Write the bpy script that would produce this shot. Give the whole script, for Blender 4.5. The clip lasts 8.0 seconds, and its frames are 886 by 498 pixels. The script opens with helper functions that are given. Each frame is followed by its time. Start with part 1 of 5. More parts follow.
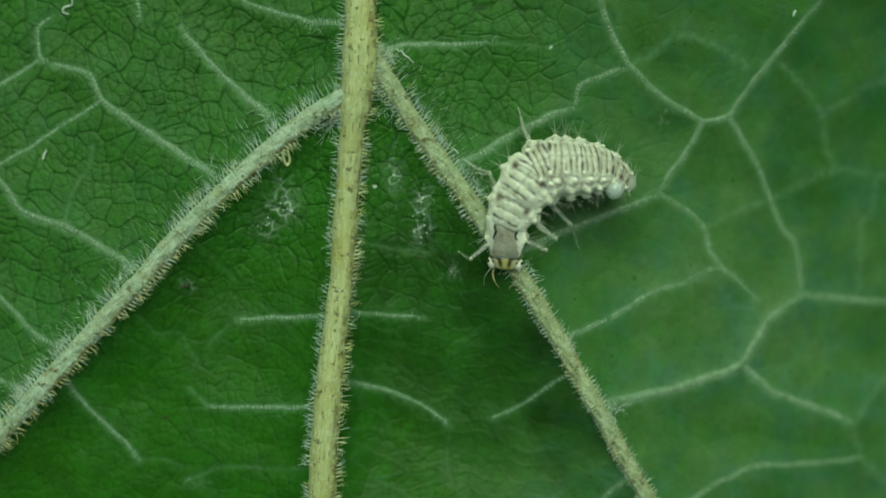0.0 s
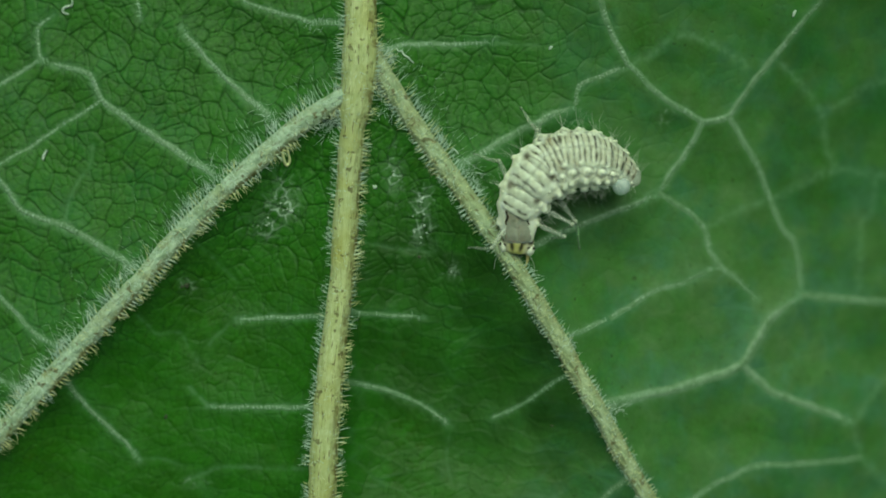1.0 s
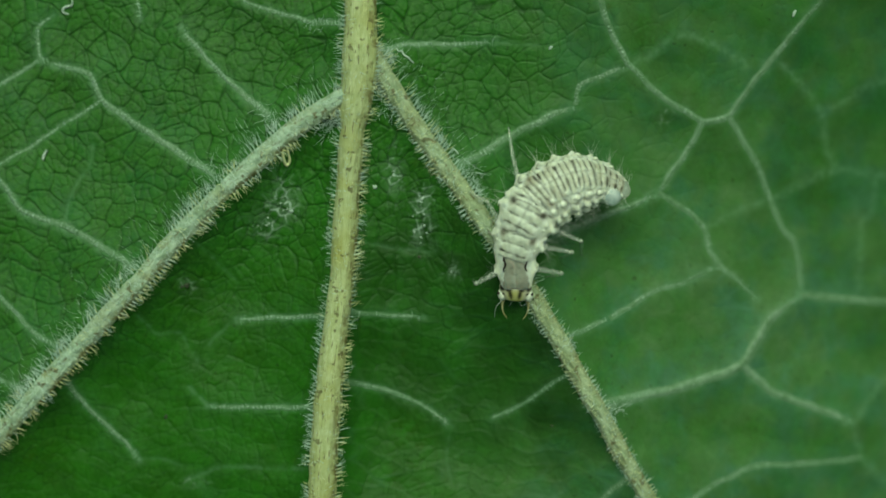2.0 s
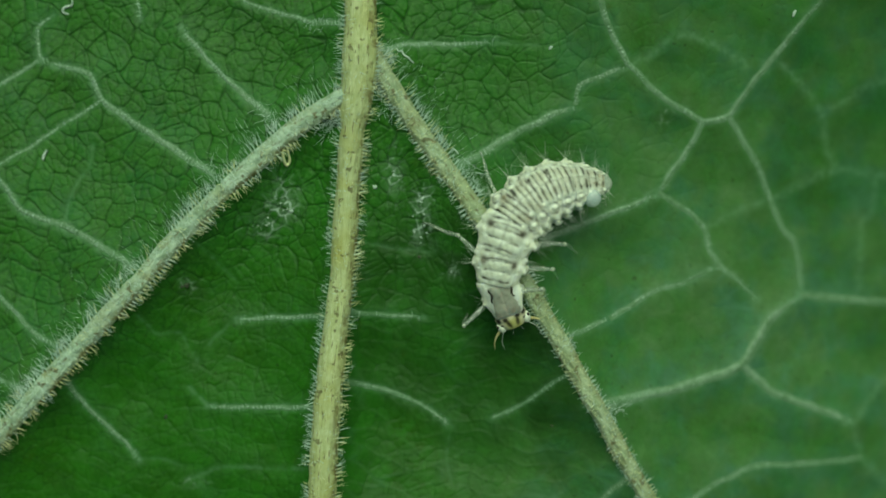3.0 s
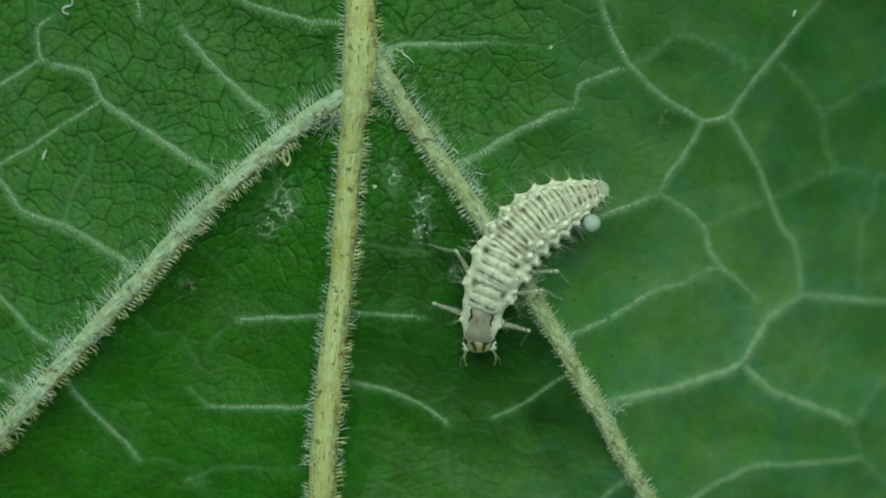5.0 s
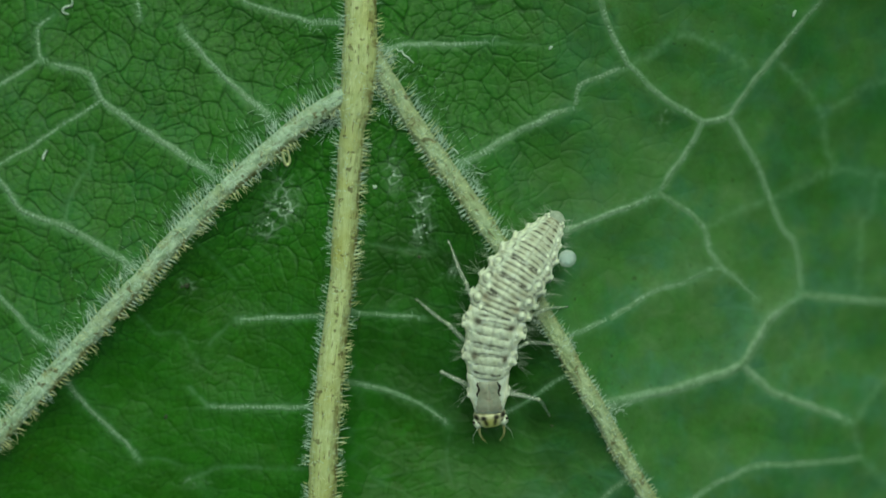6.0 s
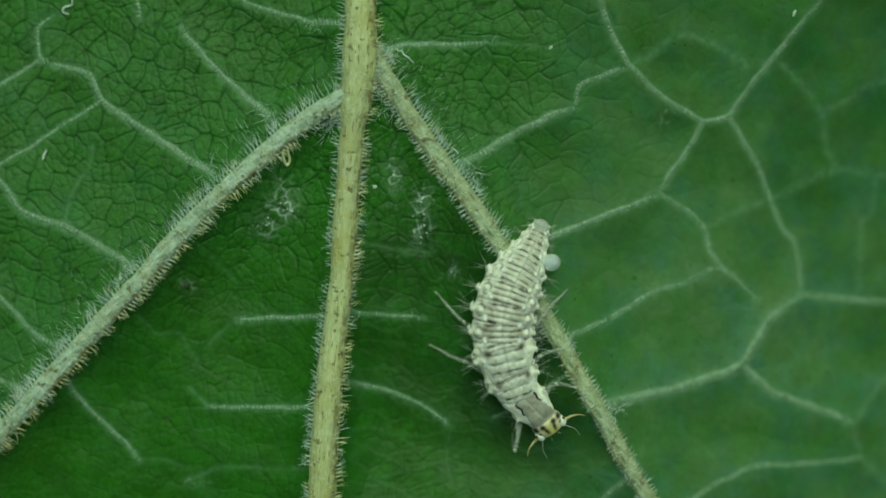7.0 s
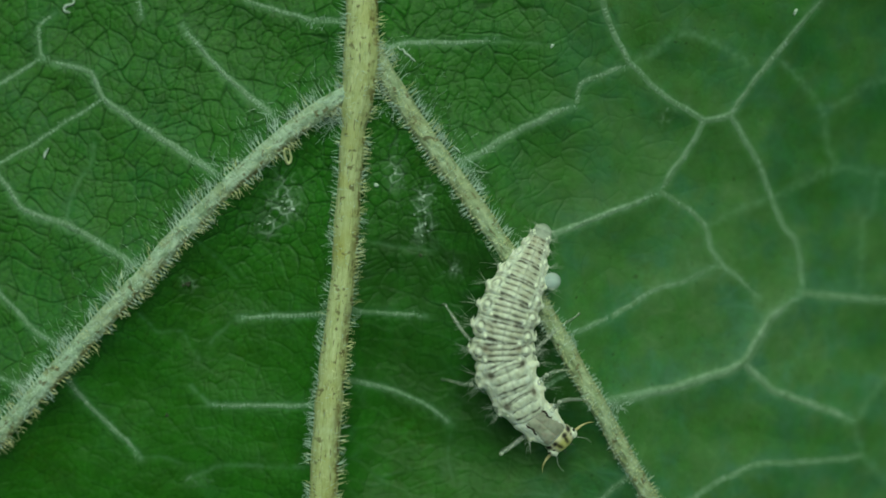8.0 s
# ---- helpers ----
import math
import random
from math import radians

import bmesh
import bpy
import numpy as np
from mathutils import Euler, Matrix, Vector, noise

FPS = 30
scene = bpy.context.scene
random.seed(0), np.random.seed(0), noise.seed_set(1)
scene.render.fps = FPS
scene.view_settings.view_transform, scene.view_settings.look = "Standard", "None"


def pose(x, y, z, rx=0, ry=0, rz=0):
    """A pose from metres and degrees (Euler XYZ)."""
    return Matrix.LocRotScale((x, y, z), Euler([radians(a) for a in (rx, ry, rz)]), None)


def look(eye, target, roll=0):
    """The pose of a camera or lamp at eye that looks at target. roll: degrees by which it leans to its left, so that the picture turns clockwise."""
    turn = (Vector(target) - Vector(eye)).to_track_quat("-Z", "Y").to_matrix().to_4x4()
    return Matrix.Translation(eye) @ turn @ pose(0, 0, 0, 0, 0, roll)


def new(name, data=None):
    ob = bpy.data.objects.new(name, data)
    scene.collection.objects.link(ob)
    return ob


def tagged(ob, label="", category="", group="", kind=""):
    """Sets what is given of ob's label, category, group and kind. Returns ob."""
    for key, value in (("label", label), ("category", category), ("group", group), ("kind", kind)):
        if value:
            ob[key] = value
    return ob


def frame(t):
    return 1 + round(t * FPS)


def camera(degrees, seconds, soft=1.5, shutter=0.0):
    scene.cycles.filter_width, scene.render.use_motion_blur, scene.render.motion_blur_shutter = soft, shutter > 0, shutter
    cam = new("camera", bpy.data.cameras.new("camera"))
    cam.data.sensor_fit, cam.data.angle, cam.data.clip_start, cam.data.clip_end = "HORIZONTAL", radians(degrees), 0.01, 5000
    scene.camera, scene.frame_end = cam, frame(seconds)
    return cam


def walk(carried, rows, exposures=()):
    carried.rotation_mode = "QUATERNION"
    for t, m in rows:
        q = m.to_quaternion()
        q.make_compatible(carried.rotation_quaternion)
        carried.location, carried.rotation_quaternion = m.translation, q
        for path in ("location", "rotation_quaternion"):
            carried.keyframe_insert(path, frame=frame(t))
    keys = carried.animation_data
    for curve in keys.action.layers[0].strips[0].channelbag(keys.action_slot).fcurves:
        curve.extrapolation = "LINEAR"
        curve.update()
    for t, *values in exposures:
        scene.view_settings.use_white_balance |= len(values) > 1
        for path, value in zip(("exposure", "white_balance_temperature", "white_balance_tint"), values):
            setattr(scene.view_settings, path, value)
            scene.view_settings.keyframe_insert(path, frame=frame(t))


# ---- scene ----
MM = 0.001
HEIGHT = 43.08  # mm from the lens to the leaf below it

# ---- camera ----
cam = camera(40, 8.0, soft=1.7)
cam.data.dof.use_dof = True
cam.data.dof.focus_distance = 42.1 * MM
cam.data.dof.aperture_fstop = 21
walk(cam, [(0.0, pose(0, 0, HEIGHT * MM)), (7.9, pose(0, 0, HEIGHT * MM)),
           (8.0, pose(-0.048 * MM, -0.060 * MM, HEIGHT * MM))],
     [(0.0, 0.03, 7480, -31), (3.5, 0.04, 7260, -31), (6.0, 0.03, 7100, -31), (6.5, 0.03, 7050, -31), (7.0, -0.07, 7020, -31), (7.9, -0.10, 7020, -31), (8.0, -0.11, 7020, -31)])

# ---- light ----
world = bpy.data.worlds.new("sky")
scene.world = world
world.use_nodes = True
sky = world.node_tree.nodes.new("ShaderNodeTexSky")
sky.sky_type, sky.sun_disc = "NISHITA", False
sky.sun_elevation, sky.sun_rotation = radians(59), radians(5)
sky.air_density, sky.dust_density, sky.ozone_density = 0.5, 5.0, 0.0
world.node_tree.links.new(sky.outputs[0], world.node_tree.nodes["Background"].inputs[0])
world.node_tree.nodes["Background"].inputs[1].default_value = 0.060
sun = new("sun", bpy.data.lights.new("sun", "SUN"))
sun.data.energy, sun.data.angle, sun.data.color = 2.3, radians(50), (0.97, 0.99, 1.0)
sun.matrix_world = look((0.06, 0.72, 1.20), (0, 0, 0))

# ---- materials ----


def shader(name, rough=0.5, **values):
    """A material, its node tree and its Principled node."""
    m = bpy.data.materials.new(name)
    m.use_nodes = True
    b = m.node_tree.nodes["Principled BSDF"]
    b.inputs["Roughness"].default_value = rough
    for key, value in values.items():
        b.inputs[key.replace("_", " ")].default_value = value
    return m, m.node_tree, b


def fac_noise(nt, scale, detail=3.0, coord=None, rough=0.55):
    n = nt.nodes.new("ShaderNodeTexNoise")
    n.inputs["Scale"].default_value, n.inputs["Detail"].default_value = scale, detail
    n.inputs["Roughness"].default_value = rough
    if coord is None:
        coord = nt.nodes.new("ShaderNodeTexCoord").outputs["Object"]
    nt.links.new(coord, n.inputs["Vector"])
    return n.outputs["Fac"]


def ramp(nt, fac, *stops):
    r = nt.nodes.new("ShaderNodeValToRGB")
    for i, (at, c) in enumerate(stops):
        e = r.color_ramp.elements[i] if i < 2 else r.color_ramp.elements.new(at)
        e.position, e.color = at, (*c, 1) if len(c) == 3 else c
    nt.links.new(fac, r.inputs[0])
    return r.outputs[0]


def grey(nt, fac, lo, hi):
    return ramp(nt, fac, (lo, (0, 0, 0)), (hi, (1, 1, 1)))


def blend(nt, fac, a, b, kind="MIX"):
    m = nt.nodes.new("ShaderNodeMix")
    m.data_type, m.blend_type = "RGBA", kind
    for value, socket in ((fac, m.inputs[0]), (a, m.inputs[6]), (b, m.inputs[7])):
        if isinstance(value, bpy.types.NodeSocket):
            nt.links.new(value, socket)
        elif isinstance(value, (int, float)):
            socket.default_value = value
        else:
            socket.default_value = (*value, 1)
    return m.outputs[2]


def attribute(nt, name, vector=False):
    a = nt.nodes.new("ShaderNodeAttribute")
    a.attribute_name = name
    return a.outputs["Vector" if vector else "Fac"]


def times(nt, a, b):
    m = nt.nodes.new("ShaderNodeMath")
    m.operation = "MULTIPLY"
    for value, socket in ((a, m.inputs[0]), (b, m.inputs[1])):
        if isinstance(value, bpy.types.NodeSocket):
            nt.links.new(value, socket)
        else:
            socket.default_value = value
    return m.outputs[0]


def relief(nt, b, fac, depth, strength=1.0):
    n = nt.nodes.new("ShaderNodeBump")
    n.inputs["Distance"].default_value, n.inputs["Strength"].default_value = depth, strength
    nt.links.new(fac, n.inputs["Height"])
    nt.links.new(n.outputs[0], b.inputs["Normal"])


def paint(nt, b, colour):
    nt.links.new(colour, b.inputs["Base Color"])


def blade_material():
    m, nt, b = shader("leaf_underside", 0.48)
    b.inputs["Specular IOR Level"].default_value = 0.17
    c = ramp(nt, fac_noise(nt, 170, 5), (0.36, (0.0215, 0.0768, 0.00192)), (0.52, (0.02227, 0.0976, 0.00512)), (0.70, (0.02611, 0.1136, 0.0090)))
    c = blend(nt, grey(nt, fac_noise(nt, 2600, 4), 0.42, 0.80), c, (0.03533, 0.144, 0.0115))
    c = blend(nt, times(nt, grey(nt, fac_noise(nt, 7500, 2), 0.50, 0.75), 0.6), c, (0.04762, 0.156, 0.0200))
    c = blend(nt, times(nt, grey(nt, fac_noise(nt, 1300, 4), 0.42, 0.64), 0.62), c, (0.015, 0.062, 0.0025))
    c = blend(nt, 1.0, c, (0.90, 0.96, 0.80), "MULTIPLY")
    # cool sky sheen on the blade, put into the colour together with fine down
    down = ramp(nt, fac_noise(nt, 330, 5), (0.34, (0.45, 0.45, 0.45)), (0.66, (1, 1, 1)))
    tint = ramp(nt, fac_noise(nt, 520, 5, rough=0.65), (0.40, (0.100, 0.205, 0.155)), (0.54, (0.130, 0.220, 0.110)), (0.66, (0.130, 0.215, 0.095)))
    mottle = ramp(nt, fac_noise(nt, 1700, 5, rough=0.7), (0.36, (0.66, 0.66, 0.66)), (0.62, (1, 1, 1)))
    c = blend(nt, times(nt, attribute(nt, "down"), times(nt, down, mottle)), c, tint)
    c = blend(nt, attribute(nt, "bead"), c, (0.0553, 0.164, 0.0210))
    # shade in the furrows, painted dark on top of their modelled depth
    c = blend(nt, times(nt, attribute(nt, "furrow_shade"), 0.76), c, (0.0055, 0.032, 0.0015))
    c = blend(nt, times(nt, grey(nt, fac_noise(nt, 900, 3), 0.68, 0.80), 0.6), c, (0.03456, 0.0736, 0.00384))
    c = blend(nt, times(nt, grey(nt, fac_noise(nt, 4200, 2), 0.69, 0.75), 0.6), c, (0.006144, 0.024, 0.00192))
    # olive mottling, and shade between the veins put into the colour
    c = blend(nt, times(nt, attribute(nt, "stain_shade"), ramp(nt, fac_noise(nt, 1100, 5, rough=0.65), (0.36, (0.5, 0.5, 0.5)), (0.60, (1, 1, 1)))), c, (0.0095, 0.033, 0.0025))
    pale = grey(nt, fac_noise(nt, 3800, 3), 0.28, 0.66)
    c = blend(nt, times(nt, attribute(nt, "pale"), pale), c, (0.15, 0.275, 0.155))
    film = grey(nt, fac_noise(nt, 3000, 5, rough=0.7), 0.42, 0.55)
    c = blend(nt, times(nt, times(nt, attribute(nt, "film"), film), 0.85), c, (0.32, 0.42, 0.34))
    paint(nt, b, c)
    relief(nt, b, times(nt, fac_noise(nt, 5200, 4), attribute(nt, "grit")), 0.05 * MM, 0.75)
    return m


def vein_material(name, main, light, rust, felt):
    """felt: 0 for a smooth ribbed skin, 1 for a matted, downy one."""
    m, nt, b = shader(name, 0.6)
    vc = attribute(nt, "grain", True)
    ribs = ramp(nt, fac_noise(nt, 2.2, 4, vc), (0.32, main), (0.68, light))
    ribs = blend(nt, grey(nt, fac_noise(nt, 6.0, 4, vc, 0.65), 0.50, 0.66), ribs, (0.52, 0.60, 0.36))
    mat = ramp(nt, fac_noise(nt, 2600, 4, rough=0.65), (0.35, main), (0.68, light))
    c = blend(nt, felt, ribs, mat)
    c = blend(nt, times(nt, grey(nt, fac_noise(nt, 1500, 3), 0.56, 0.74), 0.5), c, rust)
    c = blend(nt, times(nt, grey(nt, fac_noise(nt, 700, 4), 0.46, 0.66), 0.45), c, tuple(0.9 * v for v in rust))
    c = blend(nt, times(nt, grey(nt, fac_noise(nt, 3.4, 3, vc, 0.55), 0.60, 0.66), 0.85 - 0.35 * felt), c, (0.085, 0.055, 0.012))
    flecks = fac_noise(nt, 3100, 3, rough=0.6)
    c = blend(nt, times(nt, grey(nt, flecks, 0.615 - 0.02 * felt, 0.67 - 0.02 * felt), 0.80), c, (0.085, 0.075, 0.020))
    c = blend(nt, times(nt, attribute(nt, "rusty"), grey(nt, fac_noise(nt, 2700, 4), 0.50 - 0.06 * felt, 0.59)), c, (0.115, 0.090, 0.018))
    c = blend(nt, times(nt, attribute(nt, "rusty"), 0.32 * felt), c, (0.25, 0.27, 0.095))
    paint(nt, b, c)
    relief(nt, b, blend(nt, felt, fac_noise(nt, 4.5, 4, vc), fac_noise(nt, 4500, 4)), (0.06 + 0.10 * felt) * MM, 1.0)
    return m


def plain_material(name, lo, hi, scale, rough=0.5, bump=0.0, **values):
    m, nt, b = shader(name, rough, **values)
    paint(nt, b, ramp(nt, fac_noise(nt, scale, 4), (0.3, lo), (0.7, hi)))
    if bump:
        relief(nt, b, fac_noise(nt, scale * 3, 3), bump * MM, 0.6)
    return m


def veinlet_material():
    m, nt, b = shader("veinlet_skin", 0.6)
    c = ramp(nt, fac_noise(nt, 2600, 4), (0.3, (0.092, 0.178, 0.082)), (0.7, (0.178, 0.285, 0.178)))
    edge = ramp(nt, fac_noise(nt, 1500, 4), (0.3, (0.028, 0.110, 0.012)), (0.7, (0.062, 0.160, 0.048)))
    core = blend(nt, times(nt, grey(nt, fac_noise(nt, 3600, 4), 0.36, 0.74), 0.55), attribute(nt, "core"), (0, 0, 0))
    paint(nt, b, blend(nt, core, edge, c))
    relief(nt, b, fac_noise(nt, 4500, 4), 0.05 * MM, 0.8)
    return m


def larva_material():
    m, nt, b = shader("larva_skin", 0.40, Subsurface_Weight=0.6, Subsurface_Scale=0.22 * MM, Subsurface_Radius=(1.0, 0.95, 0.7))
    c = ramp(nt, fac_noise(nt, 2300, 5, rough=0.65), (0.32, (0.495, 0.54, 0.445)), (0.52, (0.655, 0.705, 0.60)), (0.68, (0.80, 0.85, 0.755)))
    c = blend(nt, times(nt, attribute(nt, "flank"), ramp(nt, fac_noise(nt, 1900, 3), (0.35, (0.45, 0.45, 0.45)), (0.6, (0.9, 0.9, 0.9)))), c, (0.84, 0.865, 0.70))
    c = blend(nt, times(nt, attribute(nt, "dusk"), ramp(nt, fac_noise(nt, 3300, 4, rough=0.7), (0.35, (0.95, 0.95, 0.95)), (0.62, (0.25, 0.25, 0.25)))), c, (0.29, 0.265, 0.185))
    c = blend(nt, attribute(nt, "rust"), c, (0.14, 0.085, 0.030))
    ragged = ramp(nt, fac_noise(nt, 5200, 3, rough=0.6), (0.30, (0.55, 0.55, 0.55)), (0.50, (1, 1, 1)))
    c = blend(nt, times(nt, attribute(nt, "stripe"), ragged), c, (0.040, 0.037, 0.024))
    paint(nt, b, c)
    relief(nt, b, fac_noise(nt, 4200, 4), 0.06 * MM, 0.7)
    return m


def plate_material():
    m, nt, b = shader("prothorax_plate_skin", 0.36, Subsurface_Weight=0.2, Subsurface_Scale=0.1 * MM)
    c = ramp(nt, fac_noise(nt, 2400, 4), (0.3, (0.24, 0.25, 0.195)), (0.7, (0.40, 0.41, 0.335)))
    c = blend(nt, times(nt, attribute(nt, "blot"), grey(nt, fac_noise(nt, 4200, 3), 0.35, 0.6)), c, (0.10, 0.09, 0.06))
    paint(nt, b, c)
    relief(nt, b, fac_noise(nt, 5000, 3), 0.02 * MM, 0.6)
    return m


def head_material():
    m, nt, b = shader("head_capsule", 0.35)
    c = ramp(nt, fac_noise(nt, 2500, 3), (0.3, (0.50, 0.48, 0.13)), (0.7, (0.64, 0.63, 0.28)))
    c = blend(nt, attribute(nt, "dusk"), c, (0.62, 0.60, 0.42))
    c = blend(nt, attribute(nt, "stripe"), c, (0.012, 0.010, 0.008))
    paint(nt, b, c)
    relief(nt, b, fac_noise(nt, 8000, 2), 0.01 * MM, 0.5)
    return m


BLADE = blade_material()
MIDRIB = vein_material("midrib_skin", (0.30, 0.345, 0.130), (0.51, 0.565, 0.315), (0.34, 0.34, 0.07), 0.35)
SIDE_VEIN = vein_material("side_vein_skin", (0.18, 0.265, 0.16), (0.43, 0.55, 0.44), (0.31, 0.33, 0.14), 0.85)
OUTER_VEIN = vein_material("outer_vein_skin", (0.185, 0.255, 0.130), (0.385, 0.465, 0.31), (0.25, 0.27, 0.10), 0.75)
VEINLET = veinlet_material()
HAIR = plain_material("leaf_hair", (0.46, 0.62, 0.54), (0.70, 0.84, 0.76), 900, 0.35, Alpha=0.85)
HAIR_TAN = plain_material("leaf_hair_tan", (0.52, 0.54, 0.25), (0.72, 0.75, 0.44), 900, 0.4)
DOWN = plain_material("vein_down", (0.34, 0.50, 0.38), (0.50, 0.64, 0.54), 900, 0.4)
LARVA = larva_material()
HEAD = head_material()
TUBERCLE = plain_material("tubercle_skin", (0.66, 0.70, 0.56), (0.84, 0.875, 0.75), 2600, 0.5, 0.02)
TAIL = plain_material("tail_skin", (0.34, 0.40, 0.33), (0.62, 0.68, 0.58), 3600, 0.35, 0.06, Alpha=0.55)
PLATE = plate_material()
DARK = plain_material("dark_marking", (0.012, 0.010, 0.008), (0.03, 0.022, 0.012), 3000, 0.4)
LEG = plain_material("leg_skin", (0.74, 0.80, 0.70), (0.92, 0.96, 0.90), 2200, 0.10, Transmission_Weight=0.7, IOR=1.38, Alpha=0.50)
JOINT = plain_material("leg_joint", (0.42, 0.47, 0.37), (0.62, 0.67, 0.55), 2600, 0.4, Alpha=0.55)
JAW = plain_material("jaw_horn", (0.34, 0.29, 0.11), (0.58, 0.54, 0.28), 3000, 0.3)
BRISTLE = plain_material("larva_bristle", (0.48, 0.54, 0.46), (0.68, 0.73, 0.66), 3000, 0.35, Alpha=0.65)
PEARL = plain_material("pearly_droplet", (0.62, 0.76, 0.78), (0.88, 0.95, 0.96), 2500, 0.05, Transmission_Weight=0.5, IOR=1.40, Alpha=0.74)
CRUST = plain_material("pale_crust", (0.30, 0.40, 0.33), (0.58, 0.66, 0.60), 3500, 0.7, 0.02)
SOOT = plain_material("dark_crust", (0.02, 0.03, 0.012), (0.05, 0.06, 0.03), 3500, 0.8, 0.02)

# ---- mesh helpers (all lengths in mm) ----


def part(name, data, material, parent, label=""):
    """Links a mesh as one object under a thing or a part."""
    ob = new(name, data)
    data.materials.append(material)
    ob.parent = parent
    return tagged(ob, label)


def mesh_of(name, verts, faces, values=None):
    me = bpy.data.meshes.new(name)
    me.from_pydata((np.asarray(verts) * MM).tolist(), [], faces)
    for key, v in (values or {}).items():
        v = np.asarray(v, float)
        if v.ndim == 2:
            me.attributes.new(key, "FLOAT_VECTOR", "POINT").data.foreach_set("vector", v.ravel())
        else:
            me.attributes.new(key, "FLOAT", "POINT").data.foreach_set("value", v.ravel())
    me.shade_smooth()
    me.update()
    return me


def loft(name, P, values=None, wrap=True, caps=True):
    """A skin over an n x m array of points; rings run along the second axis."""
    n, m = P.shape[:2]
    faces = []
    for i in range(n - 1):
        for j in range(m if wrap else m - 1):
            k = (j + 1) % m
            faces.append((i * m + j, i * m + k, (i + 1) * m + k, (i + 1) * m + j))
    if caps and wrap:
        faces.append(tuple(range(m))[::-1])
        faces.append(tuple((n - 1) * m + j for j in range(m)))
    flat = {k: (np.asarray(v).reshape(n * m, 3) if np.ndim(v) == 3 else np.asarray(v).reshape(n * m)) for k, v in (values or {}).items()}
    return mesh_of(name, P.reshape(-1, 3), faces, flat)


def curve_points(points, step, bow=1.0):
    """A line through the points, in even steps; bow: 1 for a smooth curve, 0 for straight runs."""
    p = np.asarray(points, float)
    p = np.vstack([2 * p[0] - p[1], p, 2 * p[-1] - p[-2]])
    out = []
    for a, b, c, d in zip(p, p[1:], p[2:], p[3:]):
        k = max(2, int(np.ceil(np.linalg.norm(c - b) / step)))
        t = (np.arange(k) / k)[:, None]
        curved = 0.5 * (2 * b + (c - a) * t + (2 * a - 5 * b + 4 * c - d) * t ** 2 + (3 * b - a - 3 * c + d) * t ** 3)
        out.append(bow * curved + (1 - bow) * (b + (c - b) * t))
    return np.vstack([*out, p[-2:-1]])


def tube(name, line, radii, sides=8, values=None):
    """A round tube with one radius for each point of a 3D line."""
    line = np.asarray(line, float)
    d = np.gradient(line, axis=0)
    d /= np.linalg.norm(d, axis=1)[:, None] + 1e-12
    up = np.where(np.abs(d[:, 2:3]) > 0.9, (1.0, 0, 0), (0, 0, 1.0))
    s = np.cross(d, up)
    s /= np.linalg.norm(s, axis=1)[:, None]
    u = np.cross(s, d)
    a = np.linspace(0, 2 * math.pi, sides, endpoint=False)
    P = line[:, None] + np.asarray(radii)[:, None, None] * (np.cos(a)[None, :, None] * s[:, None] + np.sin(a)[None, :, None] * u[:, None])
    return loft(name, P, values)


def hairs(name, roots, ways, lengths, radius, sag, rng):
    """Many tapered, bent hairs in one mesh."""
    roots, ways = np.asarray(roots), np.asarray(ways)
    ways = ways / (np.linalg.norm(ways, axis=1)[:, None] + 1e-9)
    n = len(roots)
    s = np.cross(ways, rng.normal(size=(n, 3)))
    s /= np.linalg.norm(s, axis=1)[:, None] + 1e-9
    u = np.cross(s, ways)
    rows = []
    for f, r in ((-0.08, 1.0), (0.25, 0.92), (0.50, 0.75), (0.78, 0.48), (1.0, 0.12)):
        mid = roots + ways * (lengths * f)[:, None] + s * (lengths * sag * f * f)[:, None]
        for a in (0, 2.094, 4.189):
            rows.append(mid + radius * r * (math.cos(a) * s + math.sin(a) * u))
    V = np.stack(rows, 1)
    ring = np.array([(3 * k + j, 3 * k + (j + 1) % 3, 3 * k + 3 + (j + 1) % 3, 3 * k + 3 + j) for k in range(4) for j in range(3)])
    F = (ring[None] + 15 * np.arange(n)[:, None, None]).reshape(-1, 4)
    return mesh_of(name, V.reshape(-1, 3), F.tolist())


def blob(name, size, seed, rough=0.25, n=10, m=14):
    """An uneven rounded lump."""
    rng = np.random.default_rng(seed)
    a, b = np.linspace(0.05, math.pi - 0.05, n)[:, None], np.linspace(0, 2 * math.pi, m, endpoint=False)[None]
    k = rng.uniform(1, 3, 3), rng.uniform(0, 6, 3)
    r = 1 + rough * (np.sin(k[0][0] * 2 * a + k[1][0]) * np.cos(2 * b + k[1][1]) + 0.5 * np.sin(3 * b + k[1][2]) * np.sin(a))
    P = np.stack([r * np.sin(a) * np.cos(b), r * np.sin(a) * np.sin(b), r * np.cos(a) + 0 * b], -1) * np.asarray(size)
    return loft(name, P)


# ---- leaf ----
# Each vein: its line in mm on the plan, half width, height, and how pale it shows.
VEINS = []


def vein(kind, line, width, height, pale=1.0):
    line = curve_points(line, 0.15, 0.45 if kind == "cross_vein" else 1.0)
    if kind == "cross_vein":  # a slight natural waver
        k = np.arange(len(line))
        seed = 7.0 * line[0, 0] + 3.0 * line[0, 1]
        line = line + 0.013 * np.column_stack([np.sin(0.9 * k + seed) + np.sin(0.37 * k), np.sin(0.8 * k + 2 * seed) + np.cos(0.43 * k)]) * np.minimum(k, 4)[:, None] / 4
        pale *= 1 - 0.28 * min(max((line[:, 0].mean() - 3) / 6, 0), 1)
    VEINS.append((kind, line, width, height, pale))


